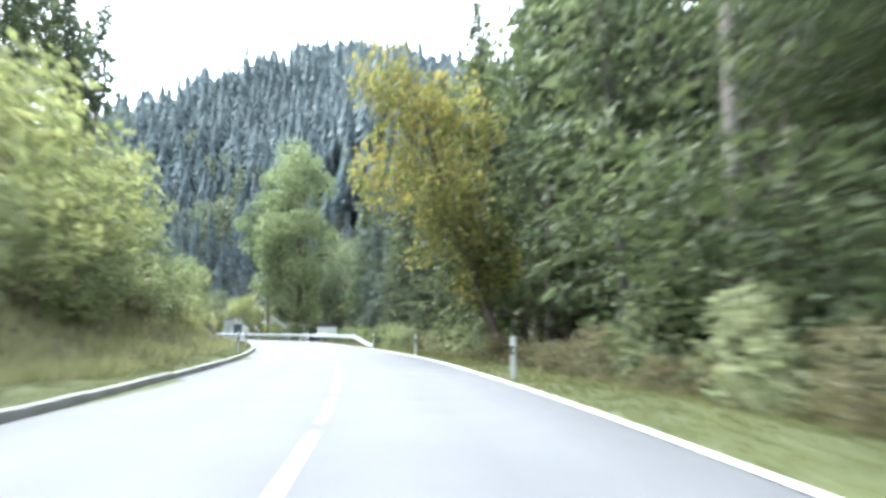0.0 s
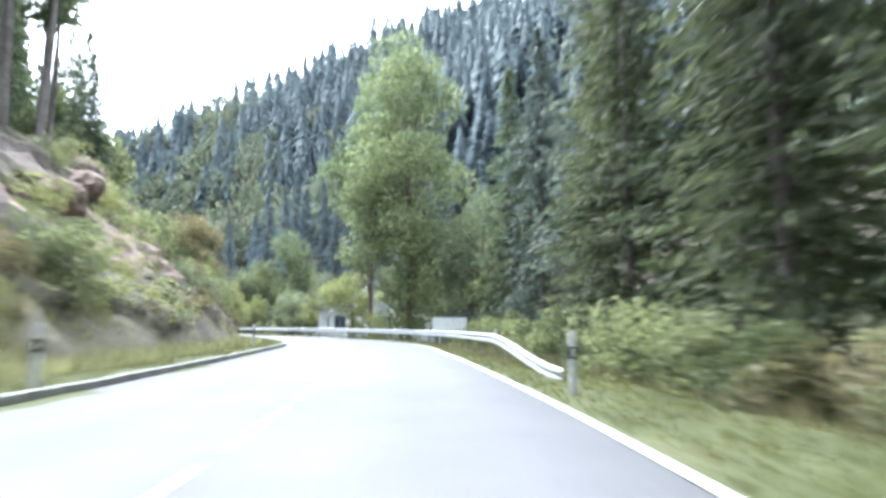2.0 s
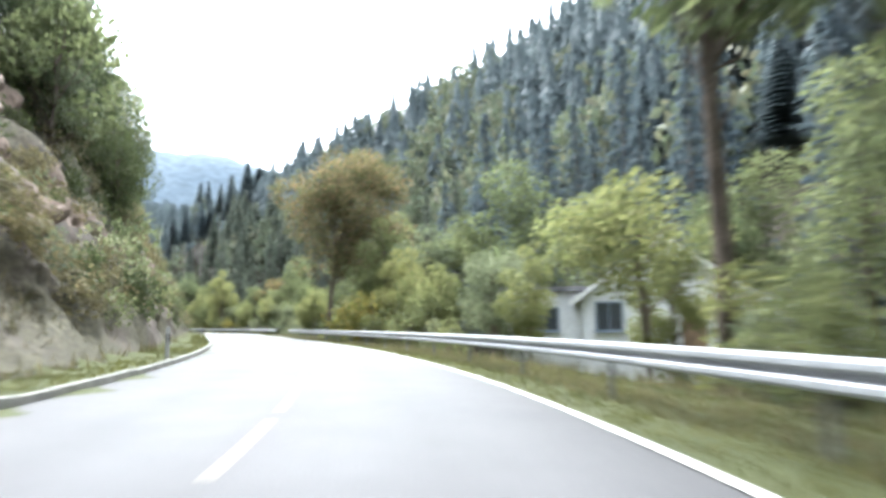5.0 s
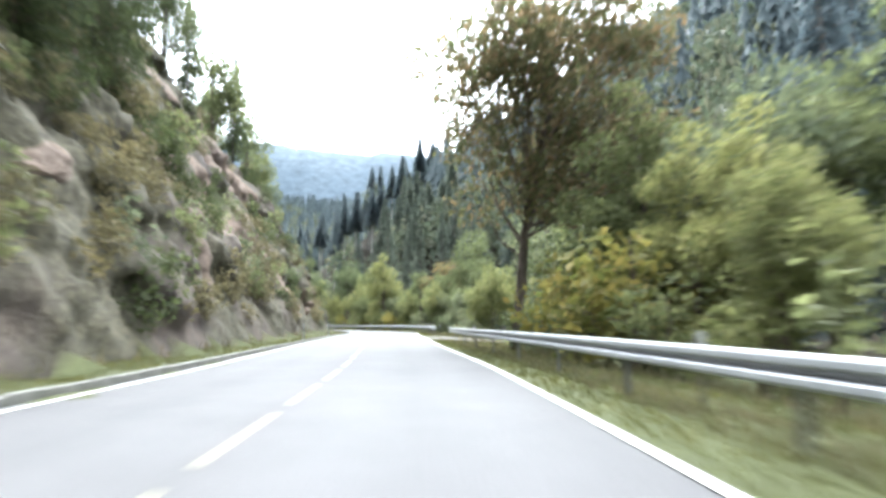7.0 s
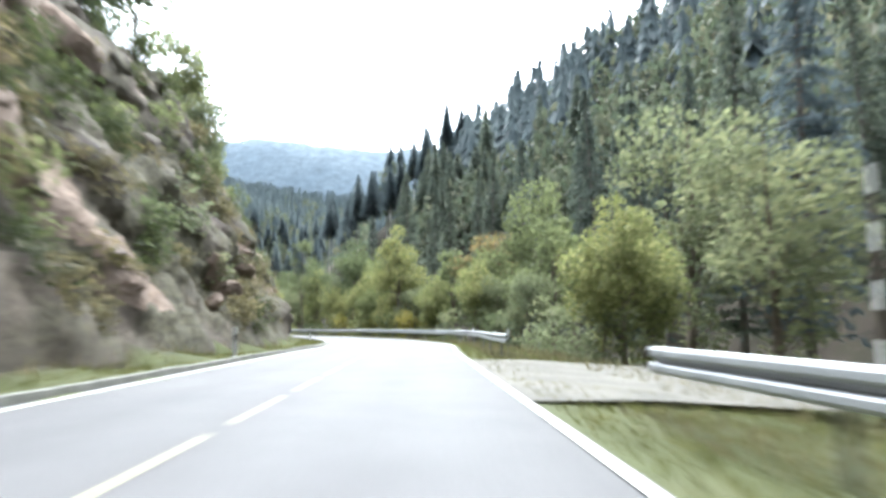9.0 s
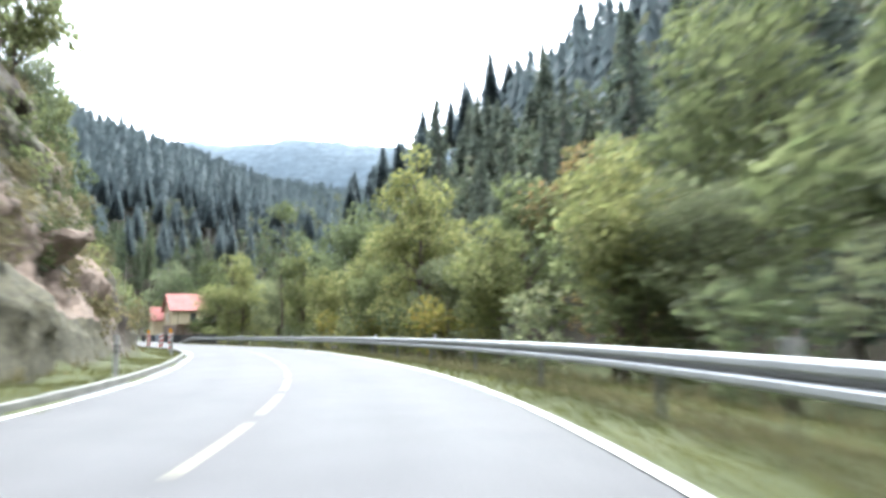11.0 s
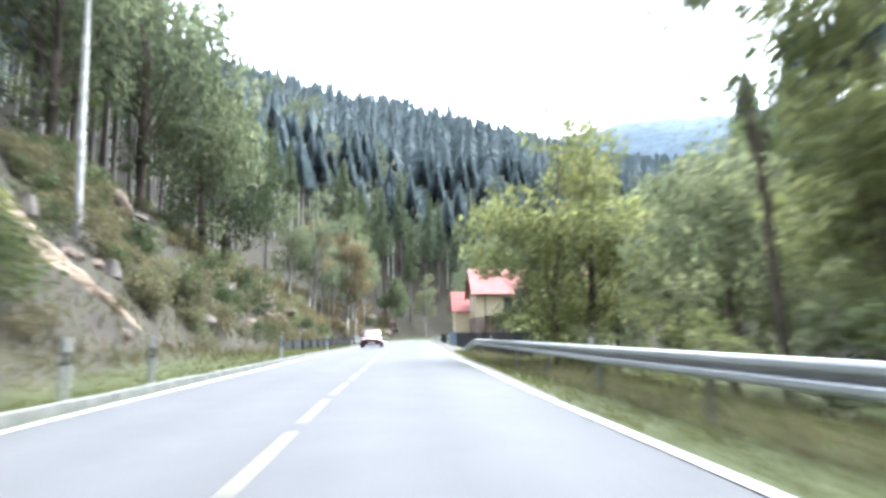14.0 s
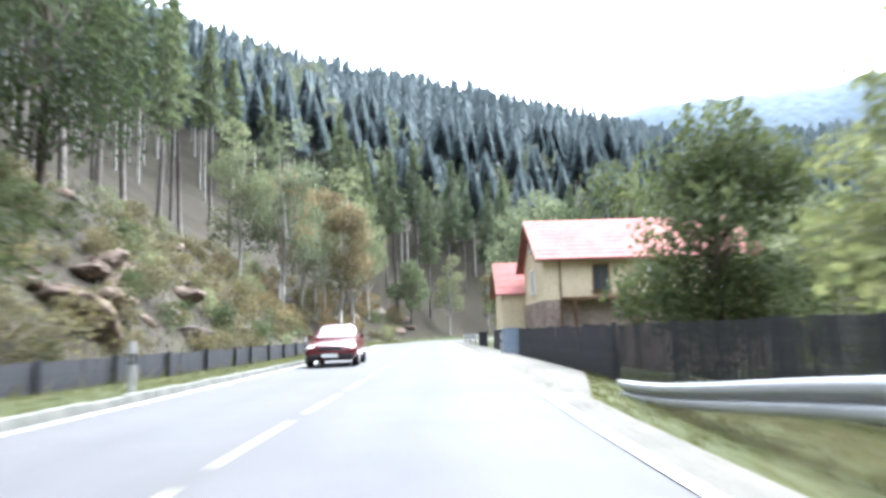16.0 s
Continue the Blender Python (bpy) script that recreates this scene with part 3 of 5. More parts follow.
def guard_rail(s0, s1, lat0, dip0=0.0, dip1=0.0):
    """W-beam on posts; dip: length over which an end runs down into the ground."""
    rail = thing("guard_rail", Matrix(), "galvanised steel guard rail on posts beside the road", "guard rail", "guard rails along the road")
    prof = [(0.0, 0.155), (0.03, 0.155), (0.068, 0.142), (0.083, 0.112), (0.083, 0.06), (0.068, 0.036), (0.012, 0.024), (0.0, 0.012), (0.0, -0.02), (0.012, -0.03), (0.068, -0.04), (0.083, -0.06), (0.083, -0.112), (0.068, -0.142), (0.03, -0.155), (0.0, -0.155)]
    def fall(s):
        k = 0.0
        if dip0 and s < s0 + dip0:
            k = (s0 + dip0 - s) / dip0
        if dip1 and s > s1 - dip1:
            k = (s - s1 + dip1) / dip1
        return 0.62 * k * k * (3 - 2 * k)
    ss = np.arange(s0, s1 + 0.01, 1.0)
    v = []
    for side in (0, 1):
        v += [at(s, lat0 - PLAN * (d - 0.004 * side), PLAN * (0.595 + z - fall(s))) for s in ss for d, z in prof]
    k, n = len(prof), len(ss) * len(prof)
    f = [(o + i * k + j, o + i * k + j + 1, o + (i + 1) * k + j + 1, o + (i + 1) * k + j) for o in (0, n) for i in range(len(ss) - 1) for j in range(k - 1)]
    part("beam", mesh("beam", v, f, [ZINC]), None, rail, "W-shaped galvanised steel beam")
    bm = bmesh.new()
    box(bm, (0.053, 0.088, 1.3), (0, 0, -0.05), 0.007)
    post = bpy.data.meshes.new("post")
    bm.to_mesh(post)
    bm.free()
    post.materials.append(POSTSTEEL)
    for s in np.arange(s0 + 2, s1 - 1, 4.0):
        x, y, _ = at(s, lat0 + 0.05, 0)
        part("post", post, None, rail).matrix_basis = pose(x, y, -PLAN * fall(s), 0, 0, heading(s))
    return rail


guard_rail(41.3, 135, 4.25, dip0=8.2)
guard_rail(146, 238.4, 4.25, dip1=9)
guard_rail(274, 300, 4.4)

# ---- guide posts ----


def guide_post(short=False):
    gp = thing("guide_post", Matrix(), "short white guide post on a steel bar behind the guard rail" if short else "white plastic guide post with a slanted black band", "guide post", "guide posts along the road")
    bm = bmesh.new()
    box(bm, (0.12, 0.10, 0.45 if short else 1.25), (0, 0, 0.775 if short else 0.375), 0.03)
    part("body", bm, DULLWHITE, gp)
    if short:
        bm = bmesh.new()
        box(bm, (0.03, 0.03, 0.9), (0, 0, 0.15), 0.006)
        part("bar", bm, DULLSTEEL, gp, "thin dull steel bar")
    bm = bmesh.new()
    box(bm, (0.126, 0.106, 0.26), (0, 0, 0.66), 0.031)
    part("band", bm, BLACK, gp, "slanted black band")
    bm = bmesh.new()
    box(bm, (0.045, 0.114, 0.15), (0, 0, 0.66), 0.01)
    part("reflector", bm, WHITE, gp, "small white reflector")
    return gp


tall_post, short_post = guide_post(), guide_post(True)
SPOTS = [(13.3, 3.6), (27, 3.6), (38.8, 3.7), (51.3, 4.75), (106, 4.75), (127.5, 4.75), (150, 4.75), (162.5, 4.75), (177, 4.75), (185.2, 4.75), (201.5, 4.75), (214, 4.75), (229, 4.75), (255, 4.1),
         (28, -3.5), (38.6, -3.5), (57, -4.1), (90, -3.5), (133.2, -3.5), (146.5, -3.5), (172.4, -3.5), (186.4, -3.5), (210.5, -3.5), (213.6, -3.5), (226.4, -3.5), (239.1, -3.5), (253.5, -3.5), (272, -3.6)]
placed = set()
for s, la in SPOTS:
    x, y, z = at(s, la)
    m = pose(x, y, z, 0, 0, heading(s))
    first = short_post if la > 4.5 else tall_post
    if first in placed:
        copy_thing(first, m)
    else:
        first.matrix_basis = m @ Matrix.Scale(PLAN, 4)
        placed.add(first)

# ---- side road at the gap between the guard rails ----
v = [at(s, la, z) for la, z in ((3.12, -0.02), (4.6, -0.03), (8.0, -0.25), (14.0, -1.2)) for s in (135.5, 138.5, 141.5, 145.5)]
f = [(i * 4 + j, (i + 1) * 4 + j, (i + 1) * 4 + j + 1, i * 4 + j + 1) for i in range(3) for j in range(3)]
side_road = tagged(new("side_road", mesh("side_road", v, f, [GRAVEL], True)), "short pale gravel side road leaving the asphalt", "road", kind="structure")
# paved strip before the ochre house
ss = np.arange(210, 301, 1.0)
out = np.interp(ss, [210, 220, 237, 242], [3.2, 3.36, 3.55, 4.5])
v = [at(s, la, z) for s, o in zip(ss, out) for la, z in ((3.12, -0.02), ((3.12 + o) / 2, 0.0), (o, -0.01), (o + 0.15, -0.2))]
f = [(i * 4 + j, i * 4 + j + 1, i * 4 + j + 5, i * 4 + j + 4) for i in range(len(ss) - 1) for j in range(3)]
tagged(new("pavement", mesh("pavement", v, f, [GRAVEL], True)), "pale gravelled strip between the road and the fence", "pavement", kind="structure")

# ---- rock cut above the road ----


def rock_face(s0, s1, name, label, mats):
    rows_, cols = np.arange(s0, s1, 0.3), np.arange(0, 58)
    k = len(cols)
    v, pick = [], []
    for s in rows_:
        foot, steep, high = (float(np.interp(s, LEFT_S, t)) for t in (LEFT_FOOT, LEFT_STEEP, LEFT_HIGH))
        for c in cols:
            u = c / 57 * 1.08
            z = -0.4 + u * high
            d = foot + max(z, 0) / steep + 2.2 * max(0.0, 1 - (s - s0) / 5, 1 - (s1 - s) / 5)
            p = Vector((s * 0.33 + z * 0.18, z * 0.4 - s * 0.08, 3.0))  # beds dip along the road
            blocky = noise.voronoi(p * 1.3)[0][0] + 0.6 * noise.voronoi(p * 3.1)[0][0]
            rough_ = noise.noise(p) * 0.9 + 0.75 * (blocky - 0.5) - 0.4 * abs(noise.noise(p * 4.3)) + 0.22 * noise.noise(p * 9) - 0.3 * abs(noise.noise(Vector((s * 2.1, z * 0.5, 1.0))))
            fade = min(1.0, max(0.0, z) / 1.6) * (1.0 if u < 1 else -1.0)
            v.append(at(s, -(d - 0.3 - rough_ * fade), z + 0.3 * noise.noise(p * 3.7) * fade))
            scar = noise.noise(Vector((s * 0.16 + z * 0.2, z * 0.22, 9.0))) + 0.35 * noise.noise(Vector((s * 0.7, z * 0.7, 4.0)))
            bare_here = -0.05 if s < 100 else 0.1 if 160 < s < 207 or 124 < s < 150 else 0.5
            pick.append(1 if scar > bare_here and u > (0.38 if s < 100 else 0.12) else 0)
    f = [(i * k + j, i * k + j + 1, (i + 1) * k + j + 1, (i + 1) * k + j) for i in range(len(rows_) - 1) for j in range(k - 1)]
    return tagged(new(name, mesh(name, v, f, mats, True, [pick[q[0]] for q in f])), label, "rock face", kind="structure")


def cliff_material():
    m, n, l, b = shade("cliff_rock", (0.25, 0.2, 0.17), 0.93, 0, 0.2)
    big, mid, fine = noisy(n, l, 0.16, 5), noisy(n, l, 0.9, 6), noisy(n, l, 5.0, 6)
    rock_ = ramp(n, l, mid, [(0.3, (0.034, 0.028, 0.024)), (0.5, (0.062, 0.05, 0.041)), (0.7, (0.1, 0.079, 0.063))])
    green = ramp(n, l, fine, [(0.35, (0.038, 0.037, 0.023)), (0.65, (0.072, 0.065, 0.041))])
    c = mix(n, l, ramp(n, l, big, [(0.4, (0, 0, 0)), (0.52, (1, 1, 1))]), rock_, green)
    c = mix(n, l, 0.7, c, ramp(n, l, fine, [(0.3, (0.62, 0.62, 0.62)), (0.7, (1.15, 1.15, 1.15))]), "MULTIPLY")
    l.new(c, b.inputs["Base Color"])
    relief(n, l, b, fine, 0.7, 0.1)
    return m


rock_face(38, 207, "rock_face", "brown and grey rock cut overgrown with moss and scrub", [cliff_material(), PALEROCK])

# ---- the distant hill that closes the valley ----
crest = [(-480, 690, 150), (-590, 575, 185), (-700, 450, 205), (-790, 320, 212), (-850, 180, 205), (-880, 40, 170)]
hill_v, hill_k = [], 21
for i in range(101):
    q, u = divmod(i / 100 * (len(crest) - 1), 1)
    a, b = Vector(crest[int(min(q, 4))]), Vector(crest[int(min(q, 4)) + 1])
    p = a.lerp(b, u if q < 5 else 1.0)
    out = Vector((-0.78, 0.62))
    for j in range(hill_k):
        w = (j - 10) / 10
        x, y = p.x + out.x * w * 260, p.y + out.y * w * 260
        top = p.z * math.cos(w * math.pi / 2) ** 1.3 if abs(w) < 1 else 0.0
        hill_v.append((x, y, top + 9 * noise.noise(Vector((x * 0.012, y * 0.012, 2))) + 3.5 * noise.noise(Vector((x * 0.07, y * 0.07, 5))) - 6))
hill_f = [(i * hill_k + j, i * hill_k + j + 1, (i + 1) * hill_k + j + 1, (i + 1) * hill_k + j) for i in range(100) for j in range(hill_k - 1)]
tagged(new("backdrop", mesh("backdrop", hill_v, hill_f, [FARHILL], True)), "distant wooded hill closing the valley, pale blue haze in its colour", "hill", kind="structure")

# ---- far woods on the valley sides ----


def far_spruce(rng, tiers, points):
    """A whole spruce of unit height: ragged skirts of branches, one above the other."""
    V, F = [], []
    for q in range(tiers):
        k = q / tiers
        top, foot = 0.16 + 0.84 * (k + 1.55 / tiers), 0.16 + 0.84 * k
        reach = 0.5 * (1 - k) ** 0.85 + 0.015
        o = len(V)
        V.append((rng.normal() * 0.03, rng.normal() * 0.03, min(top, 0.96)))
        turn = rng.uniform(0, 6.28)
        for p in range(points):
            a = turn + 2 * math.pi * p / points
            r = reach * (rng.uniform(0.85, 1.15) if p % 2 else rng.uniform(0.45, 0.7))
            V.append((r * math.cos(a), r * math.sin(a), foot + (-0.35 if p % 2 else 0.45) / tiers * rng.uniform(0.5, 1.2)))
        F += [(o, o + 1 + p, o + 1 + (p + 1) % points) for p in range(points)]
    return np.array(V), np.array(F)


def wood(name, spots, kinds, mats, label, seed, tall, wide):
    rng = np.random.default_rng(seed)
    V, F, n = [], [], 0
    for x, y, z in spots:
        v, f = kinds[rng.integers(len(kinds))]
        h, w, a = rng.uniform(*tall), rng.uniform(*wide), rng.uniform(0, 6.28)
        c, s_ = math.cos(a), math.sin(a)
        V.append(np.stack([(v[:, 0] * c - v[:, 1] * s_) * w + x, (v[:, 0] * s_ + v[:, 1] * c) * w + y, v[:, 2] * h + z], 1))
        F.append(f + n)
        n += len(v)
    return tagged(new(name, mesh(name, np.concatenate(V), np.concatenate(F), mats)), label, "forest", kind="stuff")


rng = np.random.default_rng(11)
spruces = [far_spruce(rng, 6, 10) for _ in range(7)]
poles = [tuple(np.array(q) for q in tube([(0, 0, -0.03), (0, 0, 0.3)], [0.03, 0.02], 4))]
blobs = []
for _ in range(5):
    q = rng.normal(size=(240, 3))
    q /= np.linalg.norm(q, axis=1)[:, None]
    q = q * (0.28 + 0.24 * rng.random((240, 1))) * [1, 1, 0.85] + [0, 0, 0.55] + 0.1 * np.sin(q[:, [1, 2, 0]] * 5)
    blobs.append(leaves(q, 0.14, rng))
gap = 5.5
cx, cy = np.meshgrid(np.arange(-560, 120, gap), np.arange(-60, 420, gap))
cx, cy = cx.ravel() + rng.uniform(-2.2, 2.2, cx.size), cy.ravel() + rng.uniform(-2.2, 2.2, cx.size)
cs, cl = station(cx, cy)


def of(table):
    return np.interp(cs, LEFT_S, table)


above = np.where(cl > 0, cl - of(RIGHT_FLAT), -cl - of(LEFT_FOOT) - of(LEFT_HIGH) / of(LEFT_STEEP))
ok = (above > np.where((cl < 0) & (cs < 215), 16, np.where((cl < 0) & (cs < 320), 15, np.where((cl > 0) & (cs < 250), 13, 3.5)))) & (cy < 400) & ~((cl > 0) & (cs < -5)) & (above < 230) & ((cl < 0) | (cs < 330) | (above < 120)) & ~((cl < 0) & (cs < 190) & (above > 60)) & ~((cl > 0) & (cs > 150) & (above > 150)) & ~((cl < 0) & (cs > 330) & (above > 150))
spots = np.stack([cx, cy, height(cx, cy)], 1)[ok]
patch = np.sin(spots[:, 0] * 0.035 + 1.5 * np.sin(spots[:, 1] * 0.03)) + rng.normal(size=len(spots)) * 0.6
leafy_spot = patch > np.where((cl[ok] > 0) & (cs[ok] > 118) & (above[ok] < 24), -0.1, np.where((cl[ok] > 0) & (cs[ok] < 118), 1.5, 1.05))
stem_spot = (cs[ok] > 250) & (above[ok] < 40) & ~leafy_spot
near_spot = (above[ok] < 26) & ~leafy_spot & ~stem_spot & ~((cl[ok] > 0) & (cs[ok] < 170))
wood("spruce_forest", spots[~leafy_spot & ~near_spot & ~stem_spot & ~((above[ok] < 40) & (cl[ok] > 0) & (cs[ok] < 170))], spruces, [GREENS["far"]], "dense spruce forest on the hillsides, tinted blue for haze", 12, (15, 20), (6.5, 9.0))
dense_spruces = [far_spruce(rng, 26, 30) for _ in range(6)]
low_spot = (above[ok] < 40) & ~leafy_spot & (cl[ok] > 0) & (cs[ok] < 170)
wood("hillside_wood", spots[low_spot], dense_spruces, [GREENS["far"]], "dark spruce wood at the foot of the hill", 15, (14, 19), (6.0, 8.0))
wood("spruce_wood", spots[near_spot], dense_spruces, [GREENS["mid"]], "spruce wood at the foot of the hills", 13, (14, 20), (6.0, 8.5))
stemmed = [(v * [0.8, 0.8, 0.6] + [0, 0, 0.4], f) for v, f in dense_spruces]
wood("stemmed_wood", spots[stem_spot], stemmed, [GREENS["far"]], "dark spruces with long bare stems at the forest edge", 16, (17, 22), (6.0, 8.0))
stems = [tuple(np.array(q) for q in tube([(0, 0, -0.03), (0, 0, 0.6)], [0.03, 0.018], 5))]
wood("forest_stems", spots[stem_spot], stems, [PALEBARK], "long pale bare stems of the forest edge", 16, (17, 22), (6.0, 8.0))
wood("forest_trunks", spots[~leafy_spot & ~low_spot & ~stem_spot], poles, [PALEBARK], "bare pale trunks under the spruce forest", 12, (15, 23), (5.5, 8.0))
wood("mixed_forest", spots[leafy_spot], blobs, [GREENS["farleaf"]], "broadleaf trees turning colour among the spruces", 14, (11, 17), (8, 11))

# ---- trees beside the road ----
KINDS = {
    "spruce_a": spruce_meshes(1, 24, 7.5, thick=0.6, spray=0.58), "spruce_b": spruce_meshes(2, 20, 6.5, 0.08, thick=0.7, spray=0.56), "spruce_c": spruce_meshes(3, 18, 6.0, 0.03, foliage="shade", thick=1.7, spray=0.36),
    # spruces further off, in the needles coloured for haze
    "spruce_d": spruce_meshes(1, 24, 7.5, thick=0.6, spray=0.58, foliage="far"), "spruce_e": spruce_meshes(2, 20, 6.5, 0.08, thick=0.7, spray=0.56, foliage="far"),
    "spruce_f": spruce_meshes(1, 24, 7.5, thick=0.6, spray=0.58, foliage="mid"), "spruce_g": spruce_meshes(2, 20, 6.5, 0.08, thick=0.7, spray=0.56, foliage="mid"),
    "bare_a": spruce_meshes(4, 24, 5.5, 0.5), "bare_b": spruce_meshes(5, 22, 5.0, 0.42),
    "leaf_a": broadleaf_meshes(11, 15, 9, 4113, 0.42, girth=0.014), "leaf_b": broadleaf_meshes(12, 11, 7.5, 2106, 0.52, 0.12, 20, girth=0.014), "leaf_c": broadleaf_meshes(31, 17, 9, 7000, 0.38, 0.2, 26, girth=0.014),
    "poplar": broadleaf_meshes(13, 25, 11, 13000, 0.42, 0.05, 60, foliage="poplar", girth=0.0075, puff=0.8), "poplar_b": broadleaf_meshes(46, 24, 9, 9500, 0.4, 0.36, 44, foliage="poplar", girth=0.009, puff=0.75),
    "turn_a": broadleaf_meshes(19, 17.5, 12.5, 15000, 0.34, 0.28, 64, foliage="turning", girth=0.012, puff=0.62),
    "shrub_a": broadleaf_meshes(41, 4.6, 5.0, 1500, 0.3, 0.0, 16, foliage="bright"), "shrub_b": broadleaf_meshes(42, 4.0, 4.6, 1400, 0.28, 0.0, 14), "shrub_c": broadleaf_meshes(43, 3.4, 4.2, 1500, 0.25, 0.0, 12),
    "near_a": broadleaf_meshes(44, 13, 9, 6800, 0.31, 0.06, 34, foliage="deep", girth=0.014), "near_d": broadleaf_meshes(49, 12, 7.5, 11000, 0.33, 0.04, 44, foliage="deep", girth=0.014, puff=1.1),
    "feather": broadleaf_meshes(50, 13, 8.5, 4200, 0.34, 0.06, 32, foliage="bright", girth=0.008, puff=0.72),
    "grey_a": broadleaf_meshes(14, 13, 7, 3638, 0.37, 0.1, 20, foliage="grey", girth=0.014), "grey_b": broadleaf_meshes(15, 9, 6, 3853, 0.31, 0.04, 18, foliage="grey", girth=0.014),
    "bright_a": broadleaf_meshes(16, 10, 7, 5200, 0.33, 0.08, 20, foliage="bright", girth=0.014), "bright_b": broadleaf_meshes(32, 14, 7, 6000, 0.34, 0.08, 24, foliage="bright", girth=0.014),
    "bright_c": broadleaf_meshes(33, 8.5, 6.5, 3448, 0.30, 0.42, 16, foliage="bright"), "yellow_a": broadleaf_meshes(17, 17, 6.4, 6200, 0.33, 0.14, 36, foliage="yellow", girth=0.012, puff=1.1),
    "rust_a": broadleaf_meshes(18, 13, 8.5, 6000, 0.36, 0.1, 22, foliage="turning"),
    "bush_a": broadleaf_meshes(21, 3.2, 3.8, 450, 0.33, 0.0, 12), "bush_b": broadleaf_meshes(22, 2.4, 3.2, 500, 0.25, 0.0, 10, foliage="bright"),
    "bush_c": broadleaf_meshes(23, 2.8, 3.4, 390, 0.31, 0.0, 10, foliage="grey"), "bush_y": broadleaf_meshes(24, 3.0, 3.4, 538, 0.28, 0.0, 10, foliage="yellow"),
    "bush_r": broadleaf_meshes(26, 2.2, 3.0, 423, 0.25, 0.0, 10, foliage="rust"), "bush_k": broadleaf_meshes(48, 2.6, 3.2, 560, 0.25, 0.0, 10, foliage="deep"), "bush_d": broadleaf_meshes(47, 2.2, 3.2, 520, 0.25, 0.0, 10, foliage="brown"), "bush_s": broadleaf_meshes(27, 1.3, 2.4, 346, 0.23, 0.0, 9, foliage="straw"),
    "birch": broadleaf_meshes(25, 21, 4.6, 2600, 0.34, 0.58, 18, BIRCHBARK, "broadleaf", 0.0, 0.0045, slim=True), "thin_a": broadleaf_meshes(34, 16, 6.5, 3380, 0.33, 0.22, 18, PALEBARK, "grey", 0.3, 0.009), "thin_b": broadleaf_meshes(35, 15, 6, 2990, 0.33, 0.25, 16, PALEBARK, "rust", 0.2, 0.009), "sparse": broadleaf_meshes(28, 16, 6.5, 1400, 0.34, 0.35, 20, girth=0.006, puff=0.7),
}
WORDS = {
    "spruce": ("spruce_tree", "tall dark green spruce with drooping branches", "tree", "spruces by the road"),
    "bare": ("spruce_tree", "tall spruce with a long bare trunk", "tree", "spruces by the road"),
    "leaf": ("broadleaf_tree", "full green broadleaf tree at the roadside", "tree", "broadleaf trees by the road"),
    "poplar": ("poplar_tree", "tall slender light green poplar", "tree", "poplars by the road"),
    "grey": ("willow_tree", "dull grey-green willow on the valley floor", "tree", "broadleaf trees by the road"),
    "bright": ("young_tree", "light green young tree beside the road", "tree", "broadleaf trees by the road"),
    "yellow": ("maple_tree", "roadside maple with yellow autumn leaves", "tree", ""),
    "rust": ("beech_tree", "brownish round tree on the valley floor", "tree", ""),
    "turn": ("oak_tree", "broad roadside tree with leaves turning rusty brown", "tree", ""),
    "shrub": ("bush", "tall light green shrub on the bank", "bush", "bushes by the road"),
    "near": ("broadleaf_tree", "leafy tree with branches low over the verge", "tree", "broadleaf trees by the road"),
    "bush": ("bush", "dense leafy bush on the verge", "bush", "bushes by the road"),
    "thin": ("young_tree", "slender tree with a thin pale trunk", "tree", "slender trees at the slope"),
    "feather": ("young_tree", "light green young tree with feathery open branches", "tree", "broadleaf trees by the road"),
    "birch": ("birch_tree", "tall birch with a white trunk", "tree", ""),
    "sparse": ("young_tree", "thin tall tree with sparse green leaves", "tree", "broadleaf trees by the road"),
}
BUSHES = {"k": "dark green leafy bush", "d": "withered brownish bush", "a": "dense green leafy bush", "b": "light green leafy bush", "c": "dull grey-green leafy bush", "y": "yellow-green leafy bush", "r": "rusty brown autumn bush", "s": "low tuft of dry straw-coloured scrub"}
rng = np.random.default_rng(77)


def grow(kind, s, lat, scale=1.0, drop=0.0):
    name, label, cat, group = WORDS[kind.split("_")[0]]
    if kind[:4] == "bush":
        label = BUSHES[kind[-1]] + (" on the rocky slope" if lat < 0 else " behind the verge")
    x, y, z = at(s, lat)
    return plant(name, KINDS[kind], x, y, z - drop, label, cat, group, scale, rng.uniform(0, 6.28), (rng.normal() * 0.02, rng.normal() * 0.02))


thicket = []


def scrub(kind, s, lat, scale, drop):
    thicket.append((kind, s, lat, scale, drop, rng.uniform(0, 6.28)))


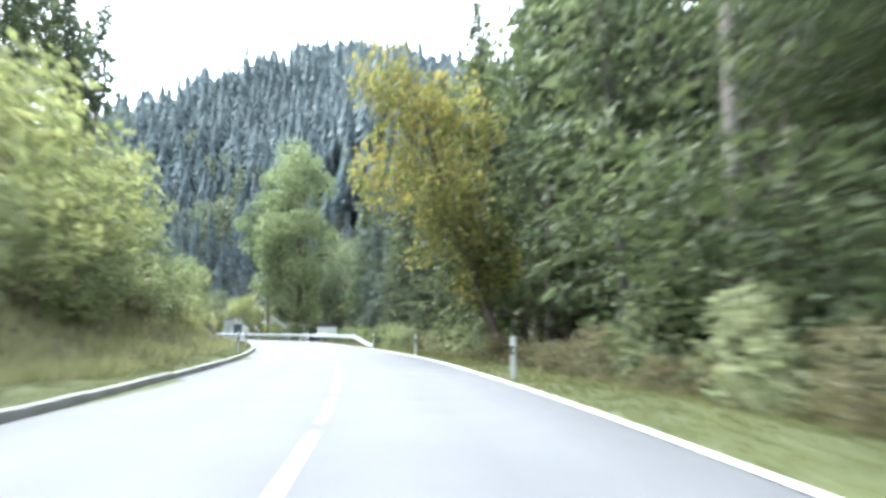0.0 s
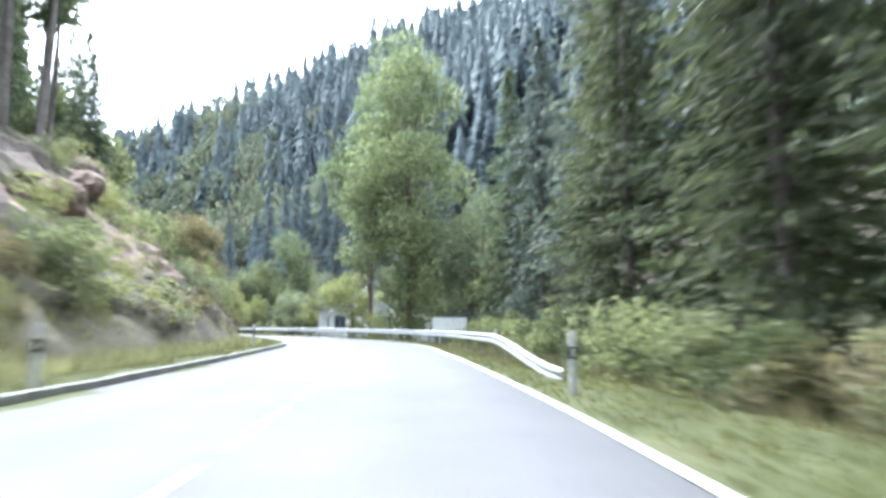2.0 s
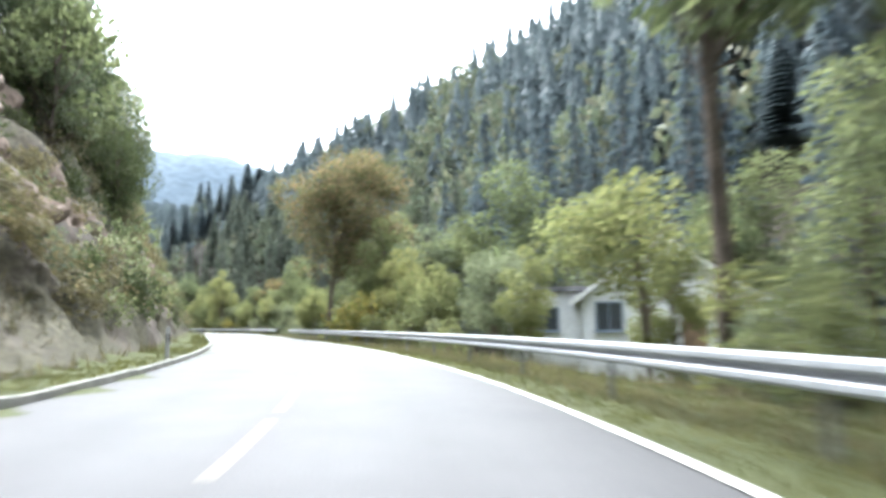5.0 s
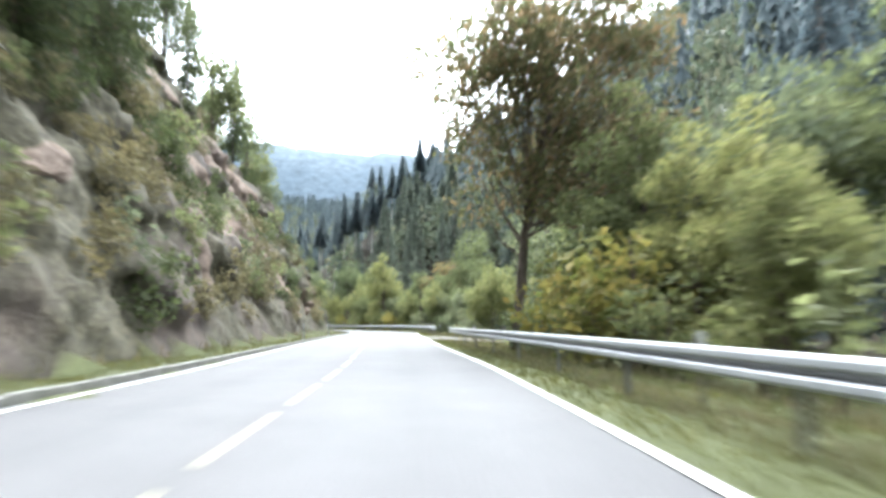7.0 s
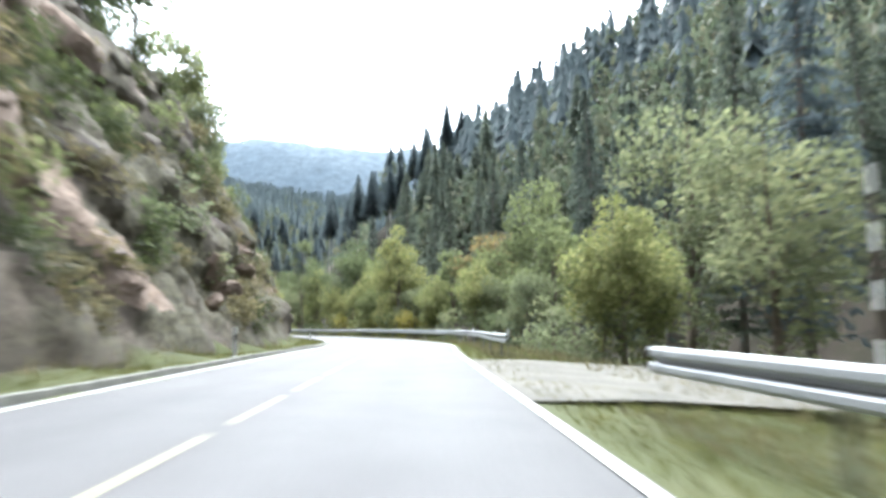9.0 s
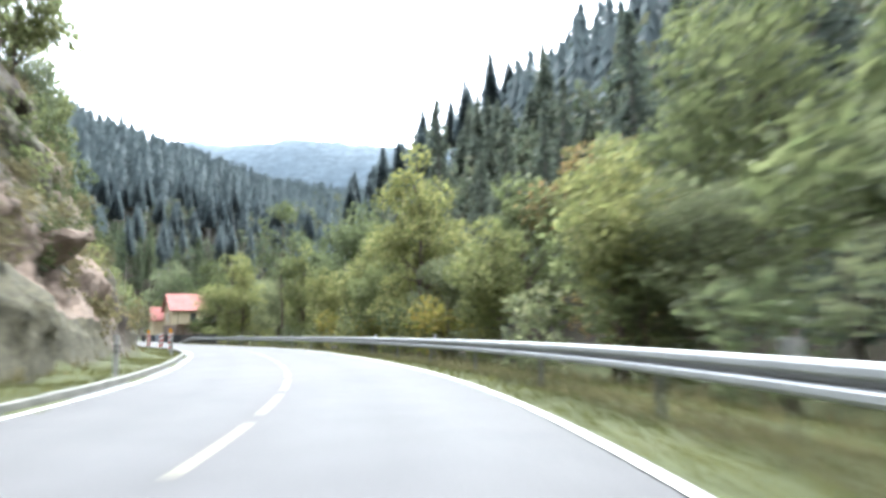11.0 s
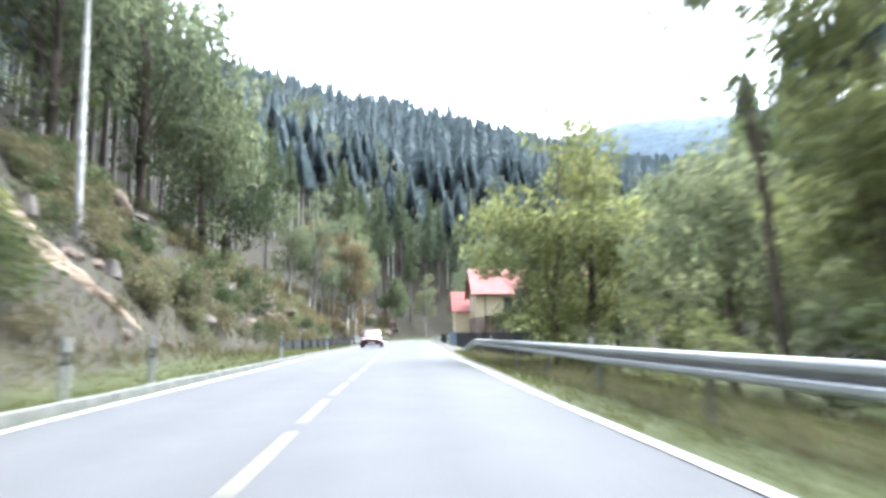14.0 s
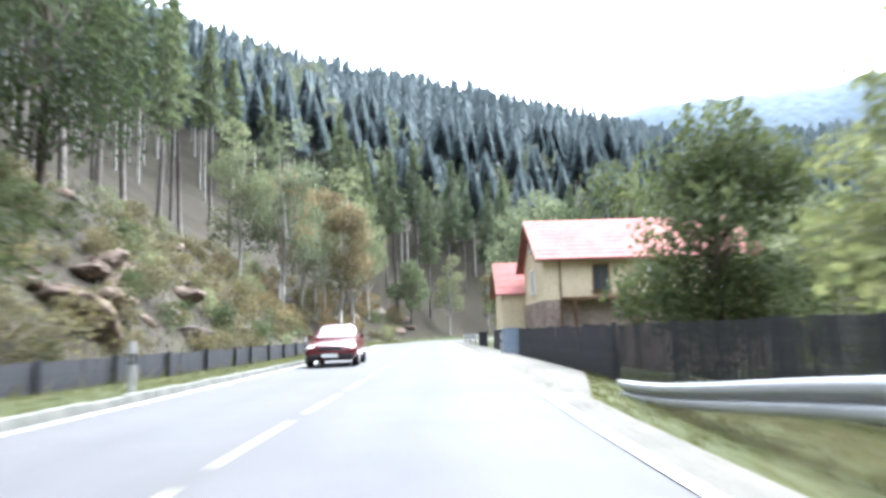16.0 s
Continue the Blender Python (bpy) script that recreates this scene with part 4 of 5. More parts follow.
TREES = """
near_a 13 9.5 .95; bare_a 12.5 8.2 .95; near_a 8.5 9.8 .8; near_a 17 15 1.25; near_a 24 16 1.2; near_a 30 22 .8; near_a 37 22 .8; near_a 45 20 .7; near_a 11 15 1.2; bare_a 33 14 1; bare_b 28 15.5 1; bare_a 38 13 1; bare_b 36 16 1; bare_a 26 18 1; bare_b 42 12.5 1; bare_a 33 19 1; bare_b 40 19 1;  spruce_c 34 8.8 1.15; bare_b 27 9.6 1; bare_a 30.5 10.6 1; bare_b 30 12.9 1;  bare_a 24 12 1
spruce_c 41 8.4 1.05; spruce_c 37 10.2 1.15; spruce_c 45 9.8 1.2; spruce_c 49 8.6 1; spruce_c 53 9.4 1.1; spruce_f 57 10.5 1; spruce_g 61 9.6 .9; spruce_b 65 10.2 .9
near_a 27 10.4 1.5; spruce_a 19.5 9.2 1; spruce_a 5 17 1.1; spruce_b 11 21 1.2; spruce_a 17 25 1.2; spruce_b 25 24 1.2; spruce_a 33 27 1.1; spruce_b 42 26 1.1; spruce_a 14 30 1.2; spruce_a 48 20 1; spruce_a 16 14 1; spruce_a 22 20 1; spruce_b 31 23 1; spruce_a 39 23 1; spruce_a 45 15 1; spruce_b 50 14.5 1; spruce_a 8 11 1; spruce_b 3 9 1; spruce_a 56 16 1; spruce_b 29 18 1
poplar 77 8.8 1; poplar_b 83.5 9.0 .95; grey_a 71 11.5 .95; rust_a 80 22 1; leaf_a 84 22 1; spruce_b 68 17 1; leaf_b 68 12 .8; grey_a 86 25 1
bright_c 90 11.2 .85; bright_b 94 8.8 .33; grey_b 97 8.5 .55; grey_b 101 10.5 .7; leaf_b 104 12 .6;  bright_b 113 9.5 .5; grey_a 117 12 .8; leaf_c 118 15 .7; grey_a 108 20 .8; spruce_d 88 25 .9; leaf_a 92 23 .9; spruce_e 96 27 1; leaf_b 99 22 .9; spruce_d 104 25 .9; leaf_a 100 26 .8; bright_a 106 9 .5
bright_b 120.5 9.8 .72; bright_b 91 13 .45; shrub_b 126 9.5 .9; shrub_b 131 10 1; shrub_b 122 11.5 1; shrub_c 134 9 .8; near_a 131 12 .9; bright_b 119.5 8.8 .45; bright_b 115.5 9.2 .5; bright_a 111 8.8 .5; bush_y 118.5 7.3 1.35; bush_y 121.5 7.6 1.3; bush_y 115.5 7.5 1.35; bush_b 113 7.3 .9; leaf_c 123 11 .5; bright_a 119 13 .9;   leaf_a 134 14 .9; grey_a 128 14 .8;   leaf_a 116 20 1; spruce_d 127 22 1; spruce_e 136 24 1; spruce_e 142 27 .9; spruce_d 148 25 .9; spruce_d 131 30 1; spruce_e 121 30 1; spruce_e 114 29 1; spruce_d 140 32 1; spruce_e 150 31 1; spruce_d 124 35 1; spruce_e 133 36 1; spruce_d 145 37 1; spruce_e 156 29 .9; spruce_d 108 31 1; leaf_b 144 19 .9; grey_a 139 20 .8
bright_a 151 9 .62; bright_a 155 11 .7; grey_b 164 8.4 .55; grey_b 170 8.8 .6; leaf_b 175 10 .7; rust_a 181 13.8 .85; bright_b 191 9.5 .68; grey_b 186 8.6 .6; grey_a 160 15.5 1.2; spruce_d 158 20 1; spruce_f 164 22 1.1; spruce_g 170 20 1; spruce_f 177 22 1.05; spruce_g 184 21 1; grey_a 148 13 .8; spruce_f 190 23 1
leaf_b 166 11 .8; bright_a 172 8.2 .6; bright_a 180 8.2 .55; leaf_b 183 11 .8; bright_b 190 8.4 .8; leaf_a 173 14 .9; bright_a 194 8.4 .65; bright_a 198 9 .75; bright_b 200 12 .8; bright_a 205 8.4 .6; leaf_c 207 12 .8; grey_a 203 15 .9; bright_b 212 9.5 .65; spruce_g 198 20 1; spruce_f 206 20 1
sparse 213 8.2 .85; bush_b 190.5 7.4 1; bush_y 193.5 7.2 1; bush_b 196.5 7.4 1.15; bush_y 199.5 7.3 1; bush_b 203 7.4 1.1; bush_b 187 7.3 1; bush_y 183.5 7.4 1; near_d 249.5 10.6 .78; bright_b 241 11.4 .66; grey_a 243.5 14.5 .7; feather 223.5 6.3 .74; bright_b 225 8.0 .66; grey_a 229 13 .8; grey_b 218 9.6 .8; leaf_b 233 17 .75;  grey_a 262 21 .9; leaf_a 240 17 .8; leaf_c 228 17 .8; spruce_g 222 20 .8; spruce_g 232 24 .8; leaf_a 276 24 .8; near_a 280 18 1.35; near_a 285 12.5 1.1; grey_a 284 16 .9; leaf_b 290 9 .7; spruce_b 216 16 .7; spruce_a 250 26 .7; grey_b 268 23 1.1; grey_a 298 9.8 1.35; thin_b 290 -7.4 1.05; thin_a 294 -7.8 1.1
spruce_f 162 29 .9; spruce_g 169 30 1; spruce_f 176 28 .9; spruce_g 183 30 1; spruce_f 190 31 .9; spruce_g 197 29 1; spruce_f 204 30 .9; spruce_g 212 28 1; spruce_f 220 30 .8; spruce_g 229 31 .9; spruce_f 238 32 .8; spruce_g 165 36 1; spruce_f 180 36 .9; spruce_g 194 37 1; spruce_f 208 36 .9; spruce_g 224 37 .9
birch 222.5 -9.3 1; grey_a 243 -12 1.1; leaf_a 247 -22 .8; near_a 253 -13.5 1.05; leaf_b 102 -9.8 .75; leaf_c 108 -10.5 .5; spruce_b 113 -11 .55; grey_a 238 -14 1.5; grey_a 231 -15 1.3; bare_a 229 -18 1; bare_b 233 -21 1; thin_a 280 -10 1; thin_b 284 -11 1; thin_a 288 -10.5 .95; thin_b 292 -11 1; thin_a 296 -12 .9; thin_b 300 -11 .85; thin_a 276 -12.5 .8; thin_a 305 -12 .9; leaf_b 312 -11 .8; bare_a 303 -13 .9; bare_b 308 -15 1; bare_a 313 -14 1; bare_b 318 -13 .9; bare_a 323 -15 1; bare_b 328 -13 1; bare_a 333 -14 1; bare_b 316 -19 1; bare_a 322 -20 1; bare_b 329 -19 1; bare_a 309 -20 1; bare_b 338 -13 1; bare_a 344 -14 1; bare_b 336 -19 1; thin_a 318 -9.5 .7; thin_b 326 -10 .7
bare_b 243 -18.5 1; bare_a 248 -20 .95; bare_b 252 -19 1; bare_a 256 -20.5 1; bare_b 261 -19.5 1; bare_a 266 -20 1; bare_b 271 -20.5 1; bare_a 276 -21 1; bare_b 282 -20.5 1; bare_a 287 -21.5 1; bare_b 293 -21 1; bare_b 238 -19 1; bare_a 233 -17 1
bare_a 253 -24 1; bare_b 258 -23 1; bare_a 263 -25 1; bare_b 268 -23 1; bare_a 273 -26 1; bare_b 278 -24 1; bare_a 284 -27 1; bare_b 246 -22 1; bare_a 240 -24 1; bare_b 236 -22 1; bare_a 290 -25 1; bare_a 296 -26 1; bare_b 222 -18 1; bare_a 216 -17 1; bare_b 211 -17 1; bare_a 226 -24 1; bare_b 302 -24 1
bare_a 70 -15.5 1; bare_b 73 -17.5 1; bare_a 67 -18 1; bare_b 76 -16 1; bare_a 72 -20.5 1.05; bare_b 68 -21.5 1.1; bare_a 79 -18.5 1; bare_b 64 -22.5 1.1; bare_a 82 -15.5 .9; spruce_b 86 -12.4 .6; spruce_a 90 -13 .6; spruce_b 93.5 -12.6 .65; leaf_b 96 -12.4 .6; spruce_a 99 -13.2 .6; spruce_b 103 -13.2 .6; leaf_b 106 -13.4 .7; spruce_b 110 -13.8 .6; leaf_c 115 -13.6 .5; spruce_b 118.5 -14 .55; grey_b 121.5 -13.6 .8; leaf_c 124 -14 .55; spruce_b 127.5 -14.2 .6; leaf_b 131 -13.6 .8; spruce_b 135 -13.8 .6; leaf_c 139 -13.2 .5; spruce_b 143 -13 .55; leaf_b 148 -12.8 .7; spruce_b 154 -12.8 .5; leaf_b 161 -12.8 .6; spruce_b 84 -20 .8; spruce_a 90 -19 .8; spruce_b 95 -18 .85; spruce_a 101 -17 .8; spruce_b 106 -16 .8; leaf_b 98 -14 .7; spruce_a 112 -15 .7; leaf_b 109 -12.5 .8; spruce_b 118 -14.5 .8; spruce_a 125 -15 .7; leaf_b 131 -14 .7; leaf_b 89 -12 .7; grey_b 103 -10 .6; grey_b 121 -11.5 .7
leaf_b 198 -14.5 .8; leaf_b 186 -11.5 .7; rust_a 180 -12 .5; leaf_b 190 -10.5 .6; grey_b 176 -10.8 .7; leaf_b 172 -12.5 .6; grey_b 200 -11 .6; leaf_c 206 -11.5 .42;  leaf_c 204 -12 .5; leaf_b 208 -10 .38; leaf_b 202 -9 .5; leaf_c 195 -14 .6; leaf_b 182 -15 .5; spruce_b 168 -17 .6; leaf_b 156 -15 .6; shrub_a 20 -7.4 1; shrub_b 25 -7.8 1; shrub_a 16 -8.2 1.1; shrub_c 11 -7.6 1.1; shrub_a 7 -8.6 1.1; shrub_a 22 -10.5 1; shrub_a 14 -11 1.1; shrub_b 28 -10.5 .9; shrub_c 34 -7.4 .7; shrub_c 39 -7.6 .6; shrub_c 46 -7.2 .5; shrub_c 31 -7 .8; shrub_c 18 -6.7 .75; shrub_b 23 -6.7 .75; shrub_a 12 -13.5 1.2; shrub_a 19 -13.5 1.1; shrub_c 4 -7.4 1; shrub_a 1 -9 1.2; shrub_c 27 -6.8 .75
"""
for entry in TREES.replace("\n", ";").split(";"):
    if entry.strip():
        kind, s, lat, k = entry.split()
        grow(kind, float(s), float(lat), float(k))
# the maple leans out over the verge
mx, my, mz = at(25, 6.9)
plant("maple_tree", KINDS["yellow_a"], mx, my, mz, WORDS["yellow"][1], "tree", "", 0.84, radians(heading(25)), (0.0, -radians(20)))
# the turning tree by the side road leans away from it
mx, my, mz = at(125.5, 6.1)
plant("oak_tree", KINDS["turn_a"], mx, my, mz, WORDS["turn"][1], "tree", "", 0.95, radians(heading(125)) + 1.0, (0.0, 0.0)).matrix_basis @= Euler((0.0, 0.0, -1.0)).to_matrix().to_4x4() @ Euler((0.0, radians(8), 0.0)).to_matrix().to_4x4() @ Euler((0.0, 0.0, 1.0)).to_matrix().to_4x4()
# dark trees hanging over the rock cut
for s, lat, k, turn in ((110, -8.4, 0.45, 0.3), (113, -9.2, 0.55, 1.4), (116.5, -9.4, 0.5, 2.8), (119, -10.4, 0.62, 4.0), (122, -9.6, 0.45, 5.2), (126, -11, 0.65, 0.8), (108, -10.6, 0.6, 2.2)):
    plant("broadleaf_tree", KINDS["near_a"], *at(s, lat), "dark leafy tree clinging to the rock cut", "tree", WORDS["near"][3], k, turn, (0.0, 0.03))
# shrubs before the white house
for kind, s, lat, k, turn in (("shrub_b", 80.5, 8.0, 0.55, 1.0), ("shrub_a", 83.0, 9.4, 0.6, 2.5), ("shrub_b", 78.6, 7.3, 0.42, 4.1)):
    plant("bush", KINDS[kind], *at(s, lat), WORDS["shrub"][1], "bush", WORDS["shrub"][3], k, turn)
# dark spruces close behind the maple
for kind, s, lat, k, turn in (("spruce_a", 21, 11.5, 1.0, 0.4), ("spruce_b", 25.5, 12.5, 1.1, 1.9), ("spruce_a", 29, 12, 1.0, 3.3), ("spruce_b", 19, 16, 1.2, 5.1), ("spruce_a", 33, 16.5, 1.0, 2.6), ("spruce_a", 23.5, 15.5, 1.2, 0.9)):
    plant("spruce_tree", KINDS[kind], *at(s, lat), WORDS["spruce"][1], "tree", WORDS["spruce"][3], k, turn, (0.01, -0.01))
# scrub along both verges and on the slope
for i in range(64):
    s = -4 + i * 3.6 + rng.uniform(-1.4, 1.4)
    if s < 215:
        kind = ("bush_a", "bush_c", "bush_b", "bush_s", "bush_d", "bush_c")[rng.integers(6)]
        d = 6.0 + 1.4 * rng.random() + (2.5 * rng.random() if i % 2 else 0)
        grow(kind, s, -d, 0.45 + 0.45 * rng.random(), 0.15)
for i in range(120):
    s = 58 + i * 1.22 + rng.uniform(-1.5, 1.5)
    kind = ("bush_k", "bush_s", "bush_d", "bush_a", "bush_k", "bush_d", "bush_s")[rng.integers(7)]
    scrub(kind, s, -(5.5 + 5.5 * rng.random()), 0.35 + 0.45 * rng.random(), 0.1)
for i in range(66):
    s = 2 + i * 3.6 + rng.uniform(-1.3, 1.3)
    if 135 < s < 147 or s > 240:
        continue
    if 83 < s < 99:
        continue
    kind = ("bush_c", "bush_s", "bush_c")[rng.integers(3)] if s < 45 else ("bush_b", "bush_a", "bush_c", "bush_b", "bush_c", "bush_a")[rng.integers(6)]
    grow(kind, s, 7.0 + 1.6 * rng.random(), (0.35 if s < 45 else 0.55) + 0.4 * rng.random(), 0.1)
for i in range(46):  # dry scrub under the forest edge
    scrub(("bush_s", "bush_c", "bush_s", "bush_d")[rng.integers(4)], -2 + i * 0.95, 5.9 + 1.8 * rng.random(), 0.4 + 0.4 * rng.random(), 0.1)
for i in range(150):  # scrub over the lower rock
    scrub(("bush_d", "bush_d", "bush_k", "bush_s")[rng.integers(4)], 62 + i * 0.95, -(5.5 + 3.2 * rng.random()), 0.4 + 0.5 * rng.random(), 0.15)
for i in range(210):  # bushes clinging to the rock face
    s = 60 + i * 0.7
    foot_, steep_, high_ = (float(np.interp(s, LEFT_S, t)) for t in (LEFT_FOOT, LEFT_STEEP, LEFT_HIGH))
    scrub(("bush_k", "bush_k", "bush_d", "bush_k", "bush_d")[rng.integers(5)] if s > 95 else ("bush_a", "bush_k", "bush_d", "bush_c", "bush_d")[rng.integers(5)], s, -(foot_ + (0.2 + 0.8 * rng.random()) * high_ / steep_), 0.3 + 0.45 * rng.random(), 0.3)
for i in range(64):  # bank before the rock cut
    scrub(("bush_b", "bush_c", "bush_s", "bush_s", "bush_b")[rng.integers(5)], 28 + i * 0.58, -(5.9 + 7 * rng.random()), 0.3 + 0.35 * rng.random(), 0.15)
for i in range(240):
    s = 208 + i * 0.42
    scrub(("bush_c", "bush_d", "bush_s", "bush_k", "bush_d")[rng.integers(5)], s, -(5.6 + max(0.0, (s - 225) * 0.03) + 13 * rng.random()), 0.25 + 0.45 * rng.random(), 0.2)
for i in range(60):  # green bushes at the end of the rock cut
    scrub(("bush_a", "bush_b", "bush_c", "bush_k")[rng.integers(4)], 201 + i * 0.25, -(5.0 + 5.5 * rng.random()), 0.35 + 0.4 * rng.random(), 0.15)
for i in range(80):  # dark bushes draped over the upper rock
    s = 102 + i * 0.34
    foot_, steep_, high_ = (float(np.interp(s, LEFT_S, t)) for t in (LEFT_FOOT, LEFT_STEEP, LEFT_HIGH))
    scrub("bush_k" if i % 3 else "bush_d", s, -(foot_ + (0.35 + 0.6 * rng.random()) * high_ / steep_), 0.5 + 0.45 * rng.random(), 0.4)
for i in range(60):  # brown scrub on the dug slope
    scrub(("bush_d", "bush_k", "bush_d")[rng.integers(3)], 222.5 + i * 0.11, -(6.8 + 6 * rng.random()), 0.35 + 0.35 * rng.random(), 0.15)
for i in range(44):  # ferns and bushes before the spruces
    scrub(("bush_k", "bush_a", "bush_k")[rng.integers(3)], 38 + i * 0.6, 5.9 + 1.6 * rng.random(), 0.3 + 0.3 * rng.random(), 0.15)
for i in range(44):  # bushes over the foot of the last rock
    scrub(("bush_a", "bush_d", "bush_c", "bush_d")[rng.integers(4)], 195 + i * 0.27, -(5.2 + 2.6 * rng.random()), 0.32 + 0.3 * rng.random(), 0.15)
for i in range(70):  # taller scrub on the slope before the fence
    scrub(("bush_d", "bush_k", "bush_d", "bush_s", "bush_k")[rng.integers(5)], 226 + i * 0.55, -(6.6 + 6.5 * rng.random()), 0.35 + 0.4 * rng.random(), 0.2)
for i in range(60):  # dry brushwood on the far slope
    scrub(("bush_s", "bush_d", "bush_s", "bush_r")[rng.integers(4)], 264 + i * 0.8, -(8.2 + 9 * rng.random()), 0.5 + 0.6 * rng.random(), 0.2)


V, F, M, n, shades = [], [], [], 0, []
for kind, s, lat, scale, drop, turn in thicket:
    me = KINDS[kind][1]
    v = np.empty(len(me.vertices) * 3)
    me.vertices.foreach_get("co", v)
    v = v.reshape(-1, 3) * scale
    x, y, z = at(s, lat)
    c, k = math.cos(turn), math.sin(turn)
    V.append(np.stack([v[:, 0] * c - v[:, 1] * k + x, v[:, 0] * k + v[:, 1] * c + y, v[:, 2] + z - drop], 1))
    F.append(np.arange(len(v)).reshape(-1, 4) + n)
    n += len(v)
    if me.materials[0] not in shades:
        shades.append(me.materials[0])
    M += [shades.index(me.materials[0])] * (len(v) // 4)
tagged(new("slope_bushes", mesh("slope_bushes", np.concatenate(V), np.concatenate(F), shades, False, M)), "tangled brown and green bushes over the rocky slopes", "bushes", kind="stuff")

# ---- grass on the verges ----


def sheet(x, y):
    """Height of the ground sheet itself, between its grid points; the nominal height on the rock cut."""
    i, j = np.clip(np.searchsorted(gx, x) - 1, 0, nx - 2), np.clip(np.searchsorted(gy, y) - 1, 0, ny - 2)
    u, w = (x - gx[i]) / (gx[i + 1] - gx[i]), (y - gy[j]) / (gy[j + 1] - gy[j])
    z = ZZ.reshape(nx, ny)
    low = z[i, j] * (1 - u) * (1 - w) + z[i + 1, j] * u * (1 - w) + z[i, j + 1] * (1 - u) * w + z[i + 1, j + 1] * u * w
    s, la = station(x, y)
    return np.where((s > 37) & (s < 208) & (la < -4.9), height(x, y), low)


def grass(name, spans, count, size, foliage, label, seed):
    rng = np.random.default_rng(seed)
    P = []
    for s0, s1, a, b, share in spans:
        n = int(count * share)
        s, la = rng.uniform(s0, s1, n), rng.uniform(a, b, n)
        x = np.interp(s, S, MID[:, 0]) + la * np.interp(s, S, TAN[:, 1])
        y = np.interp(s, S, MID[:, 1]) - la * np.interp(s, S, TAN[:, 0])
        P.append(np.stack([x, y, sheet(x, y) - 0.01], 1))
    P = np.concatenate(P)
    n = len(P)
    a, h = rng.uniform(0, 6.28, n), size * rng.uniform(0.5, 1.4, n)
    side = np.stack([np.cos(a), np.sin(a), 0 * a], 1) * (0.012 + 0.045 * size)
    tip = P + np.stack([rng.normal(size=n) * 0.3 * h, rng.normal(size=n) * 0.3 * h, h], 1)
    v = np.stack([P - side, P + side, tip], 1).reshape(-1, 3)
    return tagged(new(name, mesh(name, v, np.arange(n * 3).reshape(-1, 3), [GREENS[foliage]])), label, "grass", kind="stuff")


grass("verge_grass", [(-5, 245, 3.27, 7.0, 0.6), (-5, 300, -5.5, -3.2, 0.4)], 170000, 0.085, "grass", "short green grass on the road verges", 3)
grass("slope_scrub", [(55, 215, -13, -5.3, 0.65), (205, 310, -22, -6.5, 0.35)], 44000, 0.3, "scrub", "rough tangled scrub and dead stalks on the slope", 9)
grass("rail_weeds", [(46, 135, 4.0, 5.2, 0.4), (147, 236, 4.0, 5.2, 0.6)], 24000, 0.13, "brown", "brown weeds under the guard rails", 8)
grass("dry_grass", [(0, 60, 5.5, 8.5, 0.3), (-5, 260, -7.2, -4.6, 0.5), (60, 240, 5.4, 8.5, 0.35)], 20000, 0.3, "straw", "tall dry grass at the edge of the verges", 4)
grass("bank_grass", [(-5, 64, -8, -4.2, 0.5), (20, 44, -14, -6, 0.35)], 42000, 0.32, "bank", "long green grass on the bank above the kerb", 6)

# ---- house and sign colours ----
OCHRE = surface("ochre_render", (0.66, 0.55, 0.36), (0.76, 0.65, 0.45), 0.8, 14, 0.9, 0, 0.2, 0.3, 0.006)
TILE = surface("red_roof_tile", (0.25, 0.095, 0.085), (0.34, 0.14, 0.125), 0.9, 10, 0.85, 0, 0.15, 0.4, 0.01)
PLINTH = surface("stone_plinth", (0.2, 0.15, 0.13), (0.4, 0.31, 0.26), 1.2, 6, 0.92, 0, 0.2, 0.8, 0.03)
WOODWORK = surface("brown_wood", (0.10, 0.055, 0.03), (0.2, 0.11, 0.06), 1.5, 18, 0.7, 0, 0.3, 0.3, 0.005)
DARKWOOD = surface("tarred_boards", (0.025, 0.026, 0.03), (0.06, 0.06, 0.066), 1.2, 14, 0.8, 0, 0.25, 0.4, 0.006)
PLASTER = surface("white_render", (0.72, 0.73, 0.74), (0.84, 0.85, 0.86), 0.7, 12, 0.9, 0, 0.2, 0.2, 0.005)
SLATE = surface("grey_roofing", (0.13, 0.13, 0.14), (0.24, 0.24, 0.26), 0.8, 9, 0.7, 0, 0.3, 0.4, 0.01)
ORANGE = surface("varnished_door", (0.2, 0.13, 0.085), (0.28, 0.19, 0.12), 1.0, 12, 0.6, 0, 0.3, 0.1, 0.002)
BLUEGREY = surface("blue_grey_paint", (0.2, 0.25, 0.31), (0.33, 0.38, 0.45), 1.4, 16, 0.6, 0, 0.35, 0.15, 0.003)
GLASS = shade("window_glass", (0.05, 0.06, 0.07), 0.06, 0, 0.7)[0]



def local(s, lat, z=0.0):
    x, y, _ = at(s, lat, 0)
    return pose(x, y, z, 0, 0, heading(s))



# ---- loose rocks and bare outcrops on the slope ----


def rock_mesh(seed, mat):
    bm = bmesh.new()
    bmesh.ops.create_icosphere(bm, subdivisions=3, radius=1.0)
    for v in bm.verts:
        p = v.co.copy() + Vector((seed * 3.1, 0, 0))
        v.co *= 1 + 0.35 * noise.noise(p * 0.9) + 0.18 * noise.noise(p * 2.3) + 0.1 * abs(noise.noise(p * 5))
        v.co.z *= 0.75
    me = bpy.data.meshes.new("rock")
    bm.to_mesh(me)
    bm.free()
    me.materials.append(mat)
    return me


